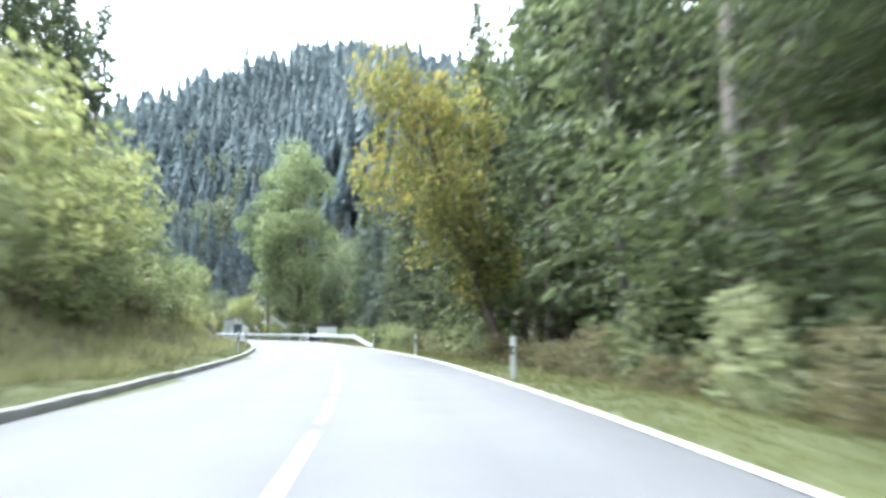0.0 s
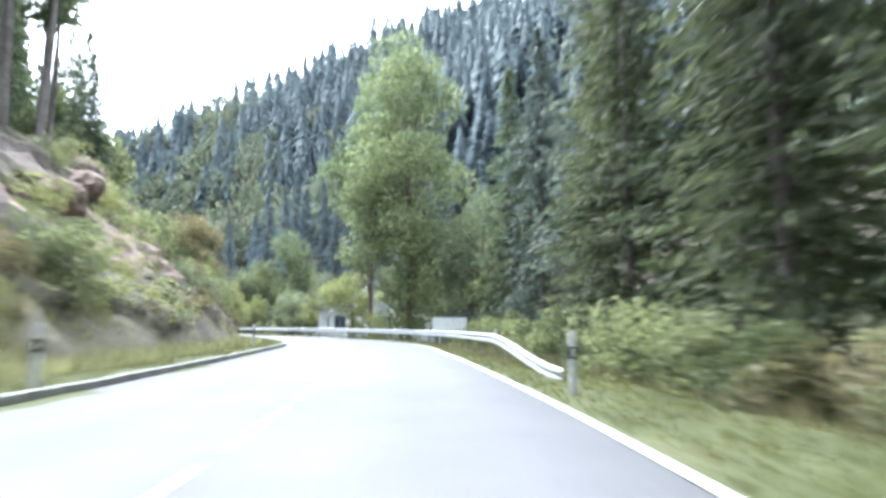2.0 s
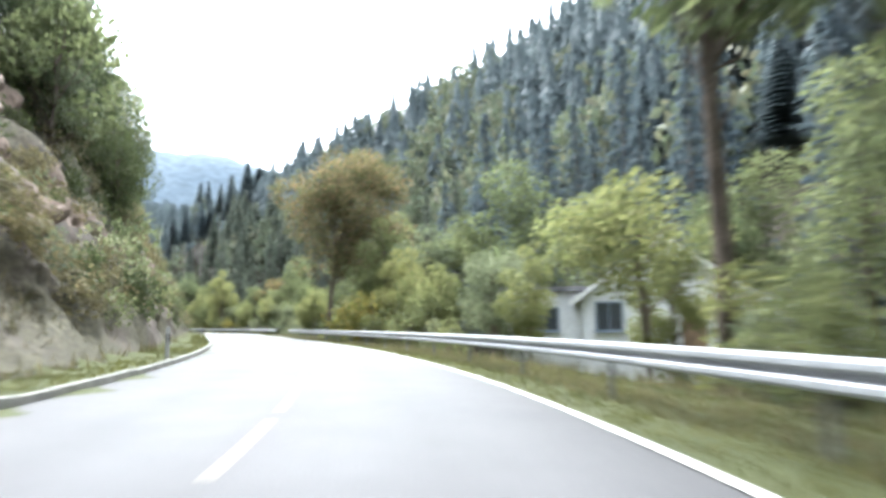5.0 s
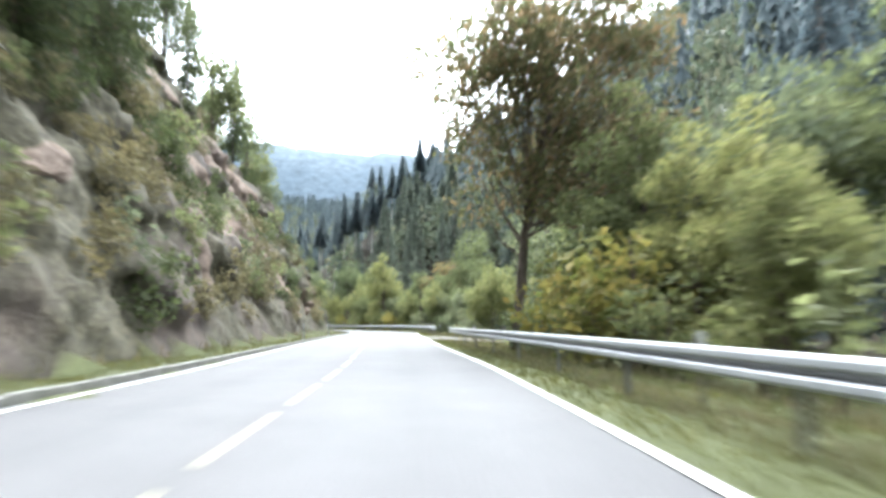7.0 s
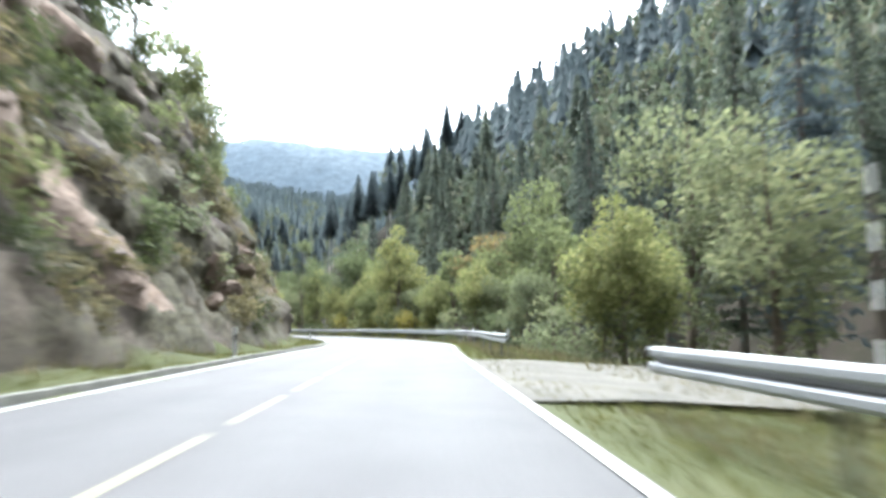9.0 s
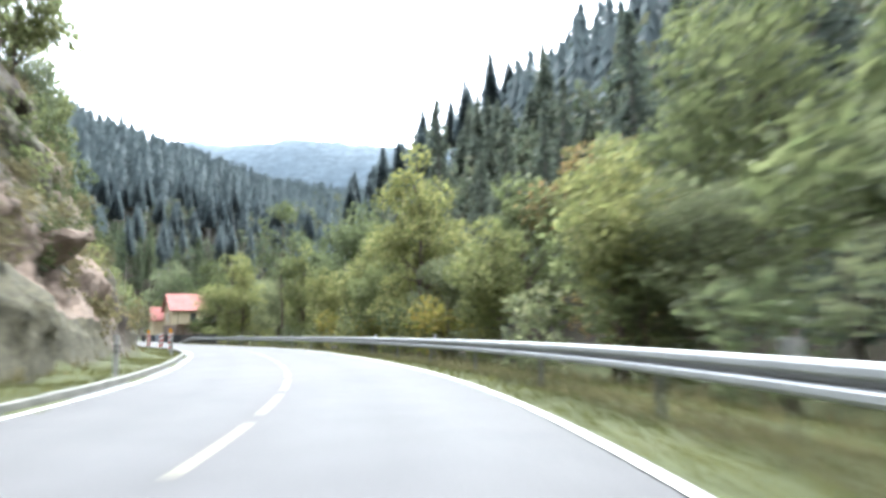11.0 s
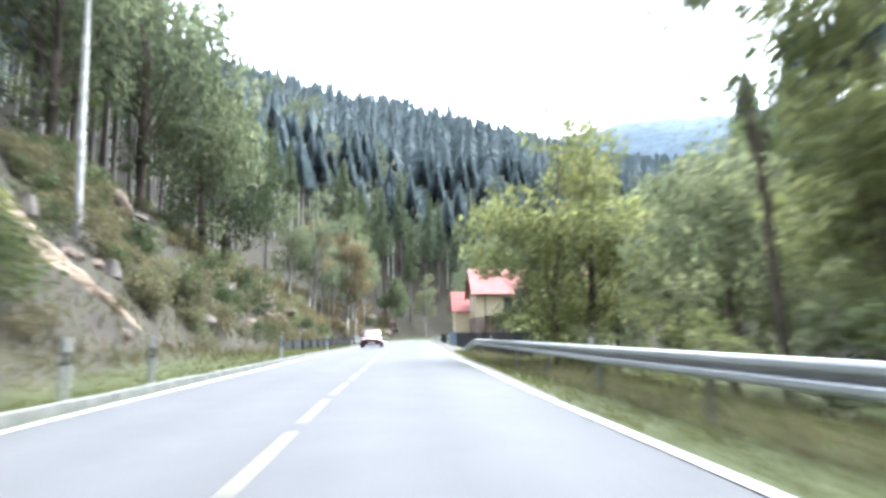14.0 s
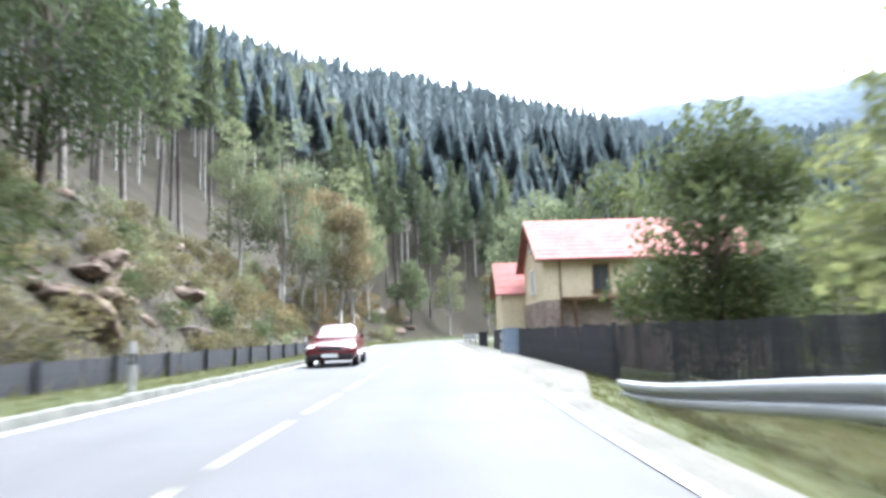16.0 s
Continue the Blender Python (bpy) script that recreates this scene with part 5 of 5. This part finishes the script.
ROCKS = [rock_mesh(1, PALEROCK), rock_mesh(2, PALEROCK), rock_mesh(3, ROCK), rock_mesh(4, ROCK)]
rng = np.random.default_rng(41)


def boulder(kind, s, lat, size, flat=0.6, up=0.0):
    x, y, z = at(s, lat)
    ob = new("rock", ROCKS[kind])
    ob.matrix_basis = Matrix.Translation((x, y, z + up)) @ Euler((rng.normal() * 0.5, rng.normal() * 0.4, rng.uniform(0, 6))).to_matrix().to_4x4() @ Matrix.Diagonal((size, size * rng.uniform(0.6, 1), size * flat, 1))
    return tagged(ob, "bare pale brown rock outcrop on the slope" if kind < 2 else "dark weathered rock on the slope", "rock", "rocks on the slope")


for s0, s1, la, lb, n, big in ((50, 70, -16, -9, 14, 1.2), (80, 100, -13, -7, 22, 1.4), (100, 150, -8, -6, 16, 0.9), (150, 200, -8.5, -6, 18, 1.1), (245, 285, -17, -11, 15, 0.6), (205, 222, -13, -7.5, 10, 0.45), (285, 315, -15, -9.5, 12, 1.3)):
    for _ in range(n):
        boulder(int(rng.integers(4)) if rng.random() < 0.5 else int(rng.integers(2)), rng.uniform(s0, s1), rng.uniform(la, lb), big * rng.uniform(0.4, 1.1))


def fallen_trunk(s0, lat0, z0, s1, lat1, z1, r, label):
    a, b = Vector(at(s0, lat0, z0)), Vector(at(s1, lat1, z1))
    mid_ = (a + b) / 2 + Vector((0, 0, 0.12))
    v, f = tube([tuple(a), tuple(mid_), tuple(b)], [r, r * 0.85, r * 0.6], 9)
    n = len(v)
    f += [tuple(range(8, -1, -1)), tuple(range(n - 9, n))]
    return tagged(new("fallen_trunk", mesh("fallen_trunk", v, f, [BIRCHBARK], True)), label, "tree trunk")


fallen_trunk(143.5, -8.4, 6.9, 147, -7.4, 3.6, 0.13, "pale dead trunk leaning on the rock face")


def earth_edge(spots, half, high):
    """The bare edge of the dug slope: a lumpy ridge of earth along spots (station, sideways)."""
    way = np.array(spots, float)
    run = np.concatenate([[0], np.cumsum(np.hypot(*np.diff(way, axis=0).T))])
    v, rows_ = [], np.arange(0, run[-1], 0.22)
    for q in rows_:
        s_, la_ = np.interp(q, run, way[:, 0]), np.interp(q, run, way[:, 1])
        taper = min(1.0, q / 1.2 + 0.2, (run[-1] - q) / 2.0 + 0.3)
        for c in range(13):
            a = math.pi * c / 12
            lump = 1 + 0.45 * noise.noise(Vector((q * 0.7, a * 1.3, 2))) + 0.3 * noise.noise(Vector((q * 2.6, a * 3, 7)))
            x, y, z = at(s_ + half * taper * lump * math.cos(a), la_)
            v.append((x, y, z - 0.12 + high * taper * lump * math.sin(a)))
    f = [(i * 13 + k, i * 13 + k + 1, (i + 1) * 13 + k + 1, (i + 1) * 13 + k) for i in range(len(rows_) - 1) for k in range(12)]
    return tagged(new("earth_bank", mesh("earth_bank", v, f, [EARTH])), "bare pale earth along the edge of the dug slope", "earth bank")


EARTH = surface("bare_earth", (0.12, 0.088, 0.064), (0.27, 0.205, 0.15), 0.9, 5, 0.95, 0, 0.15, 0.9, 0.06)
earth_edge([(220.3, -5.9), (219.6, -6.6), (218.4, -7.6), (217.8, -9.7), (217, -12), (216, -15), (215, -18)], 0.5, 0.38)
for _ in range(14):
    boulder(int(rng.integers(2)), rng.uniform(217.5, 224), -rng.uniform(5.0, 6.2), rng.uniform(0.12, 0.4))
for _ in range(26):
    boulder(int(rng.integers(4)), rng.uniform(226, 262), -rng.uniform(6.8, 12.5), rng.uniform(0.3, 0.95), 0.5)
for _ in range(12):
    boulder(int(rng.integers(2)), rng.uniform(240, 250), -rng.uniform(7.6, 10.0), rng.uniform(0.25, 0.7), 0.4)
for s, la in ((216, -12), (219, -9), (222, -8), (224, -7.6), (262, -17), (268, -16), (274, -18)):
    x, y, z = at(s, la)
    bm = bmesh.new()
    bmesh.ops.create_cone(bm, cap_ends=True, segments=12, radius1=0.34, radius2=0.24, depth=0.55)
    for vtx in bm.verts:
        vtx.co += Vector((noise.noise(vtx.co * 3) * 0.06, noise.noise(vtx.co * 4 + Vector((5, 0, 0))) * 0.06, 0))
    me = bpy.data.meshes.new("tree_stump")
    bm.to_mesh(me)
    bm.free()
    me.materials.append(SPRUCEBARK)
    ob = tagged(new("tree_stump", me), "sawn grey-brown tree stump on the cleared slope", "tree stump", "stumps on the slope")
    ob.matrix_basis = pose(x, y, z + 0.15, 4, 3, 40 * s)

# ---- red and white hazard boards with amber lamps ----


def hazard_board(lamp):
    hb = thing("hazard_board", Matrix(), "striped hazard board" + (" with an amber lamp" if lamp else "") + " at the kerb", "hazard board", "hazard boards at the kerb")
    bm = bmesh.new()
    box(bm, (0.36, 0.30, 0.10), (0, 0, 0.03), 0.03)
    part("foot", bm, BLACK, hb, "dark recycled plastic foot")
    bm = bmesh.new()
    box(bm, (0.26, 0.035, 1.0), (0, 0, 0.62), 0.012)
    board = part("board", bm, WHITE, hb, "white sheeted board")
    for i in range(3):
        bm = bmesh.new()
        v = [bm.verts.new((x, y, z + dz)) for y in (-0.021, 0.021) for x, z, dz in ((-0.122, 0.20, 0), (0.122, 0.20, 0.16), (0.122, 0.34, 0.16), (-0.122, 0.34, 0))]
        for w in v:
            w.co.z += i * 0.30 - 0.03
        for q in ((0, 1, 2, 3), (7, 6, 5, 4), (0, 4, 5, 1), (1, 5, 6, 2), (2, 6, 7, 3), (3, 7, 4, 0)):
            bm.faces.new([v[k] for k in q])
        part("stripe", bm, RED, board, "slanted red stripe")
    if lamp:
        bm = bmesh.new()
        bmesh.ops.create_cone(bm, cap_ends=True, segments=18, radius1=0.10, radius2=0.10, depth=0.07, matrix=Matrix.Translation((0, 0, 1.26)) @ Matrix.Rotation(math.pi / 2, 4, "X"))
        part("lamp", bm, AMBER, hb, "round amber warning lamp")
        bm = bmesh.new()
        box(bm, (0.17, 0.09, 0.12), (0, 0, 1.14), 0.015)
        part("battery_box", bm, AMBER, hb, "amber battery box")
    return hb


for s, lamp in ((193.9, True), (200.0, False), (205.4, True)):
    x, y, z = at(s, -3.5)
    hazard_board(lamp).matrix_basis = pose(x, y, max(z, 0.02), 0, 2 * (-1) ** int(s), heading(s)) @ Matrix.Scale(PLAN, 4)

# ---- white board behind the guard rail ----
board_sign = thing("sign_board", local(66.5, 6.6, -0.45), "blank white sign board on two posts behind the guard rail", "sign")
bm = bmesh.new()
box(bm, (2.1, 0.04, 0.74), (0, 0, 1.46), 0.01)
part("panel", bm, WHITE, board_sign)
bm = bmesh.new()
for z in (1.075, 1.845):
    box(bm, (2.16, 0.06, 0.035), (0, 0, z), 0.006)
part("frame", bm, BLUEGREY, board_sign, "thin blue-grey frame strips")
for x in (-0.6, 0.6):
    bm = bmesh.new()
    box(bm, (0.07, 0.07, 2.0), (x, 0.06, 0.85), 0.01)
    part("post", bm, ZINC, board_sign)

# ---- snow pole at the side road ----
x, y, z = at(137, 8.6)
snow_pole = thing("snow_pole", pose(x, y, z, 0, 1, 0), "tall striped snow pole beside the side road", "pole")
for i in range(9):
    bm = bmesh.new()
    bmesh.ops.create_cone(bm, cap_ends=True, segments=10, radius1=0.05, radius2=0.048, depth=0.44, matrix=Matrix.Translation((0, 0, 0.2 + i * 0.44)))
    part("band", bm, (WHITE, BARK)[i % 2], snow_pole, ("white band", "dark band")[i % 2])

# ---- the ochre house with the red roof ----


def gable_block(parent, u0, u1, v0, v1, base, eave, ridge, wall_mat, over=0.45):
    """Walls with gables at both u ends and a two-sided roof with its ridge along u; u to the right, v ahead."""
    bm = bmesh.new()
    vm = (v0 + v1) / 2
    ring = [(u0, v0, base), (u1, v0, base), (u1, v1, base), (u0, v1, base), (u0, v0, eave), (u1, v0, eave), (u1, v1, eave), (u0, v1, eave), (u0, vm, ridge - 0.12), (u1, vm, ridge - 0.12)]
    q = [bm.verts.new(p) for p in ring]
    for face in ((0, 1, 5, 4), (2, 3, 7, 6), (1, 2, 6, 9, 5), (3, 0, 4, 8, 7), (3, 2, 1, 0), (4, 5, 9, 8), (6, 7, 8, 9)):
        bm.faces.new([q[k] for k in face])
    part("wall", bm, wall_mat, parent)
    k = (ridge - eave) / (vm - v0)
    for sign in (-1, 1):
        bm = bmesh.new()
        half = vm - v0 + over
        n = int(half / 0.36)
        prof = [(0.0, ridge - 0.06), (0.0, ridge + 0.02)]
        for i in range(n):  # courses of tiles, each lapping the one below
            b = half * (i + 1) / n
            prof += [(b, ridge - k * b + 0.035), (b, ridge - k * b + 0.015)]
        prof.append((half, ridge - k * half - 0.07))
        ends = [[bm.verts.new((u, vm + sign * q[0], q[1])) for q in prof] for u in (u0 - over, u1 + over)]
        m = len(prof)
        for i in range(m):
            bm.faces.new((ends[0][i], ends[1][i], ends[1][(i + 1) % m], ends[0][(i + 1) % m]))
        bm.faces.new(ends[0]), bm.faces.new(ends[1][::-1])
        bmesh.ops.recalc_face_normals(bm, faces=bm.faces[:])
        part("roof", bm, TILE if wall_mat is OCHRE else SLATE, parent, "pinkish red tiled roof" if wall_mat is OCHRE else "grey roofing with white barge boards")
    for u in (u0 - over, u1 + over):
        for sign in (-1, 1):
            bm = bmesh.new()
            half = vm - v0 + over
            length = math.hypot(half, k * half)
            box(bm, (0.05, length, 0.2), (u, vm + sign * half / 2, ridge - k * half / 2 - 0.08), 0.008, Matrix.Rotation(-sign * math.atan(k), 4, "X"))
            part("barge_board", bm, WOODWORK if wall_mat is OCHRE else WHITE, parent)


def window(parent, u, v, z, w, h, face="v", trim=WHITE):
    """A framed pane on a wall that faces -v, or -u."""
    turn = Matrix() if face == "v" else Matrix.Rotation(-math.pi / 2, 4, "Z")
    place = Matrix.Translation((u, v, z)) @ turn
    bm = bmesh.new()
    for sx in (-1, 1):
        box(bm, (0.08, 0.10, h + 0.16), tuple(place @ Vector((sx * (w / 2 + 0.04), -0.02, 0))), 0.008, turn)
    for sz in (-1, 1):
        box(bm, (w, 0.10, 0.08), tuple(place @ Vector((0, -0.02, sz * (h / 2 + 0.04)))), 0.008, turn)
    box(bm, (0.05, 0.07, h), tuple(place @ Vector((0, -0.02, 0))), 0.005, turn)
    win = part("window", bm, trim, parent, "framed window with two panes")
    for sx in (-1, 1):
        bm = bmesh.new()
        box(bm, (w / 2 - 0.03, 0.02, h), tuple(place @ Vector((sx * w / 4, -0.015, 0))), 0, turn)
        part("pane", bm, GLASS, win, "dark reflecting window pane")
    bm = bmesh.new()
    box(bm, (w + 0.3, 0.2, 0.06), tuple(place @ Vector((0, -0.08, -h / 2 - 0.11))), 0.01, turn)
    part("sill", bm, trim, win)


ochre = thing("ochre_house", local(262, 7.0, 0.0), "ochre house with a pinkish red tiled roof behind the fence", "house")
gable_block(ochre, 0.2, 11.5, 0.3, 7.3, 0.9, 4.8, 7.15, OCHRE)
bm = bmesh.new()
box(bm, (11.4, 7.1, 3.9), (5.85, 3.8, 0.45), 0.03)
part("plinth", bm, PLINTH, ochre, "reddish stone plinth under the render")
gable_block(ochre, -1.3, 0.6, 7.4, 11.0, 0.4, 3.5, 5.3, OCHRE, 0.35)
for u, z, w, h in ((3.2, 3.5, 0.75, 1.25), (6.2, 3.5, 0.8, 1.2), (9.4, 3.5, 0.8, 1.2)):
    window(ochre, u, 0.28, z, w, h, trim=WOODWORK if u < 4 else WHITE)
window(ochre, 0.18, 3.8, 3.6, 0.9, 1.2, "u")
window(ochre, 0.18, 3.8, 5.75, 0.6, 0.6, "u")
bm = bmesh.new()
box(bm, (0.09, 0.09, 4.0), (1.05, 0.22, 2.8), 0.03)
part("drainpipe", bm, WOODWORK, ochre, "dark rain pipe at the corner")
bm = bmesh.new()
box(bm, (12.1, 0.12, 0.11), (5.85, -0.2, 4.42), 0.03)
part("gutter", bm, WOODWORK, ochre)
bm = bmesh.new()
box(bm, (10.6, 0.9, 0.14), (6.3, -0.2, 2.42), 0.02)
part("balcony_floor", bm, WOODWORK, ochre, "brown timber veranda floor")
for i in range(4):
    bm = bmesh.new()
    box(bm, (0.14, 0.14, 3.6), (1.6 + i * 3.1, -0.56, 0.55), 0.012)
    part("veranda_post", bm, WOODWORK, ochre)

# ---- the white house down in the valley ----
white = thing("white_house", local(96, 16.2, 0.0), "white rendered house with a grey roof among trees", "house")
white.matrix_basis = white.matrix_basis @ pose(0, 0, -1.6, 0, 0, 55)
gable_block(white, 0.0, 9.0, -3.6, 3.6, 0.0, 3.9, 6.5, PLASTER, 0.5)
for v0, v1, top, lab in ((3.7, 7.4, 4.1, "white flat-roofed annexe"), (-8.0, -3.7, 3.8, "white flat-roofed garage")):
    bm = bmesh.new()
    box(bm, (6.0, v1 - v0, top), (3.4, (v0 + v1) / 2, top / 2), 0.02)
    part("annexe", bm, PLASTER, white, lab)
    bm = bmesh.new()
    box(bm, (6.8, v1 - v0 + 0.5, 0.22), (3.4, (v0 + v1) / 2, top + 0.1), 0.02)
    part("flat_roof", bm, SLATE, white)
for v, z, w, h in ((-2.7, 2.9, 0.9, 1.2), (2.4, 2.9, 1.1, 1.2), (0.0, 5.0, 0.9, 0.9), (5.5, 2.8, 1.4, 1.0), (-6.0, 2.6, 1.4, 1.1)):
    window(white, -0.02 if abs(v) < 3.6 else 0.38, v, z, w, h, "u", BLUEGREY)
bm = bmesh.new()
box(bm, (0.1, 1.0, 2.2), (-0.06, -1.2, 2.3), 0.02)
part("door", bm, ORANGE, white, "brown wooden door")
# ---- dark board fences ----


def board_fence(name, spots, tall, label, group=""):
    fence = thing(name, Matrix(), label, "fence", group)
    bm = bmesh.new()
    box(bm, (0.022, 0.135, tall), (0, 0, tall / 2 - 0.08), 0.004)
    board = bpy.data.meshes.new("board")
    bm.to_mesh(board)
    bm.free()
    board.materials.append(DARKWOOD)
    bm = bmesh.new()
    box(bm, (0.09, 0.09, tall + 0.12), (0, 0, tall / 2 - 0.1), 0.01)
    post_ = bpy.data.meshes.new("post")
    bm.to_mesh(post_)
    bm.free()
    post_.materials.append(DARKWOOD)
    for (sa, la), (sb, lb) in zip(spots, spots[1:]):
        n = max(2, int((sb - sa) / 0.15))
        for i in range(n):
            k = i / n
            s, la_ = sa + (sb - sa) * k, la + (lb - la) * k
            x, y, z = at(s, la_)
            part("board", board, None, fence).matrix_basis = pose(x, y, max(z, -0.1) + random.gauss(0, 0.012), random.gauss(0, 0.4), random.gauss(0, 0.5), heading(s))
        for s in np.arange(sa, sb, 2.4):
            la_ = la + (lb - la) * (s - sa) / (sb - sa) + 0.07
            x, y, z = at(s, la_)
            part("post", post_, None, fence).matrix_basis = pose(x, y, max(z, -0.1), 0, 0, heading(s))
    return fence


board_fence("board_fence", [(230, 6.6), (236.5, 5.8), (241, 4.85), (253, 4.85), (268, 5.0)], 1.12, "tarred dark board fence before the ochre house", "dark fences")
board_fence("low_fence", [(234, -5.0), (250, -4.7), (274, -4.7)], 0.62, "low dark board fence at the foot of the slope", "dark fences")
for s, la, w, h, mat, name, lab in ((255.6, 4.6, 0.62, 1.02, BLUEGREY, "gate_pillar", "blue-grey painted gate pillar by the fence"), (258.5, 4.7, 0.45, 0.93, BLUEGREY, "gate_pillar", "blue-grey painted gate pillar by the fence"),
                                    (271, 4.6, 0.53, 0.88, BLACK, "dustbin", "dark grey dustbin beside the road"), (270, -4.4, 0.9, 0.5, PLASTER, "stone_trough", "pale stone trough on the grass")):
    x, y, z = at(s, la)
    ob = thing(name, pose(x, y, max(z, -0.05), 0, 0, heading(s)), lab, name.replace("_", " "))
    bm = bmesh.new()
    box(bm, (w, w * 0.85, h), (0, 0, h / 2 - 0.03), 0.025)
    part("body", bm, mat, ob)
    bm = bmesh.new()
    box(bm, (w * 1.1, w * 0.95, 0.07), (0, 0, h), 0.02)
    part("cap", bm, mat, ob)

# ---- the car in the other lane ----
CARPAINT, _, _, cb = shade("dark_red_paint", (0.10, 0.012, 0.016), 0.22, 0.1, 0.5)
cb.inputs["Coat Weight"].default_value = 0.8
CHROME, _, _, _ = shade("chrome", (0.7, 0.7, 0.72), 0.15, 1.0, 0.5)
TYRE = surface("tyre_rubber", (0.015, 0.015, 0.015), (0.035, 0.035, 0.035), 6, 60, 0.85, 0, 0.2, 0.3, 0.003)
LAMPGLASS, _, _, _ = shade("headlamp_glass", (0.75, 0.77, 0.8), 0.08, 0.0, 0.8)


def loft(sections, mat_name):
    """Closed rings of points along the car, skinned."""
    bm = bmesh.new()
    rings = [[bm.verts.new(p) for p in ring] for ring in sections]
    n = len(rings[0])
    for a, b in zip(rings, rings[1:]):
        for i in range(n):
            bm.faces.new((a[i], a[(i + 1) % n], b[(i + 1) % n], b[i]))
    bm.faces.new(rings[0][::-1])
    bm.faces.new(rings[-1])
    bmesh.ops.recalc_face_normals(bm, faces=bm.faces[:])
    for face in bm.faces:
        face.smooth = True
    return bm


def car():
    c = thing("car", Matrix(), "dark red saloon car in the opposite lane", "car")
    def ring(y, w, z0, z1, r=0.12, tumble=0.0):
        h = w / 2
        return [(-h + r, y, z0), (h - r, y, z0), (h, y, z0 + r), (h, y, (z0 + z1) / 2), (h - tumble * 0.5, y, z1 - r), (h - r - tumble, y, z1), (-h + r + tumble, y, z1), (-h + tumble * 0.5, y, z1 - r), (-h, y, (z0 + z1) / 2), (-h, y, z0 + r)]
    body = part("body", loft([ring(-2.1, 1.45, 0.35, 0.62), ring(-2.0, 1.62, 0.24, 0.72), ring(-1.6, 1.7, 0.2, 0.8), ring(-0.75, 1.72, 0.2, 0.92), ring(0.6, 1.72, 0.2, 0.94), ring(1.5, 1.7, 0.22, 0.95), ring(2.0, 1.6, 0.28, 0.9), ring(2.12, 1.45, 0.36, 0.78)], ""), CARPAINT, c)
    cabin = part("cabin", loft([ring(-0.85, 1.45, 0.85, 0.93, 0.03), ring(-0.15, 1.46, 0.85, 1.38, 0.1, 0.14), ring(0.35, 1.46, 0.85, 1.43, 0.1, 0.15), ring(1.0, 1.46, 0.85, 1.38, 0.1, 0.15), ring(1.65, 1.42, 0.85, 0.95, 0.03)], ""), CARPAINT, c)
    bm = bmesh.new()
    w = [bm.verts.new(p) for p in ((-0.63, -0.84, 0.955), (0.63, -0.84, 0.955), (0.51, -0.235, 1.345), (-0.51, -0.235, 1.345))]
    bm.faces.new(w)
    bmesh.ops.solidify(bm, geom=bm.faces[:], thickness=0.015)
    part("windscreen", bm, GLASS, cabin, "windscreen mirroring the bright sky")
    for sx in (-1, 1):
        bm = bmesh.new()
        w = [bm.verts.new(p) for p in ((sx * 0.735, -0.55, 0.95), (sx * 0.735, 1.35, 0.95), (sx * 0.655, 0.95, 1.30), (sx * 0.655, -0.1, 1.30))]
        bm.faces.new(w)
        bmesh.ops.solidify(bm, geom=bm.faces[:], thickness=0.012)
        part("side_window", bm, GLASS, cabin)
        bm = bmesh.new()
        bmesh.ops.create_uvsphere(bm, u_segments=14, v_segments=8, radius=0.16, matrix=Matrix.Translation((sx * 0.6, -2.0, 0.62)) @ Matrix.Diagonal((1.15, 0.55, 0.6, 1)))
        part("headlight", bm, LAMPGLASS, body, "clear headlight")
        bm = bmesh.new()
        box(bm, (0.16, 0.1, 0.12), (sx * 0.9, -0.55, 0.98), 0.03)
        part("mirror", bm, CARPAINT, body, "door mirror")
        for y in (-1.3, 1.3):
            bm = bmesh.new()
            bmesh.ops.create_cone(bm, cap_ends=True, segments=24, radius1=0.31, radius2=0.31, depth=0.2, matrix=Matrix.Translation((sx * 0.77, y, 0.31)) @ Matrix.Rotation(math.pi / 2, 4, "Y"))
            bmesh.ops.bevel(bm, geom=[e for e in bm.edges if e.is_manifold and e.calc_face_angle(0) > 1], offset=0.03, segments=2, affect="EDGES")
            wheel = part("wheel", bm, TYRE, c, "black tyre")
            bm = bmesh.new()
            bmesh.ops.create_cone(bm, cap_ends=True, segments=20, radius1=0.19, radius2=0.17, depth=0.03, matrix=Matrix.Translation((sx * 0.885, y, 0.31)) @ Matrix.Rotation(math.pi / 2, 4, "Y"))
            part("rim", bm, CHROME, wheel, "silver wheel rim")
    bm = bmesh.new()
    box(bm, (1.5, 0.12, 0.16), (0, -2.06, 0.36), 0.04)
    part("bumper", bm, BLACK, body, "dark front bumper")
    bm = bmesh.new()
    box(bm, (0.8, 0.05, 0.12), (0, -2.09, 0.6), 0.015)
    part("grille", bm, BLACK, body, "black radiator grille")
    bm = bmesh.new()
    box(bm, (0.52, 0.02, 0.11), (0, -2.135, 0.37), 0.006)
    part("number_plate", bm, WHITE, body, "blank white number plate")
    return c


x, y, _ = at(249.0, -1.65, 0)
car().matrix_basis = pose(x, y, 0.006, 0, 0, heading(249) + 1) @ Matrix.Scale(PLAN, 4)

# ---- from plan to true size ----
for ob in list(scene.objects):
    if ob.parent is None and ob.type in ("MESH", "EMPTY"):
        ob.matrix_basis = Matrix.Scale(1 / PLAN, 4) @ ob.matrix_basis
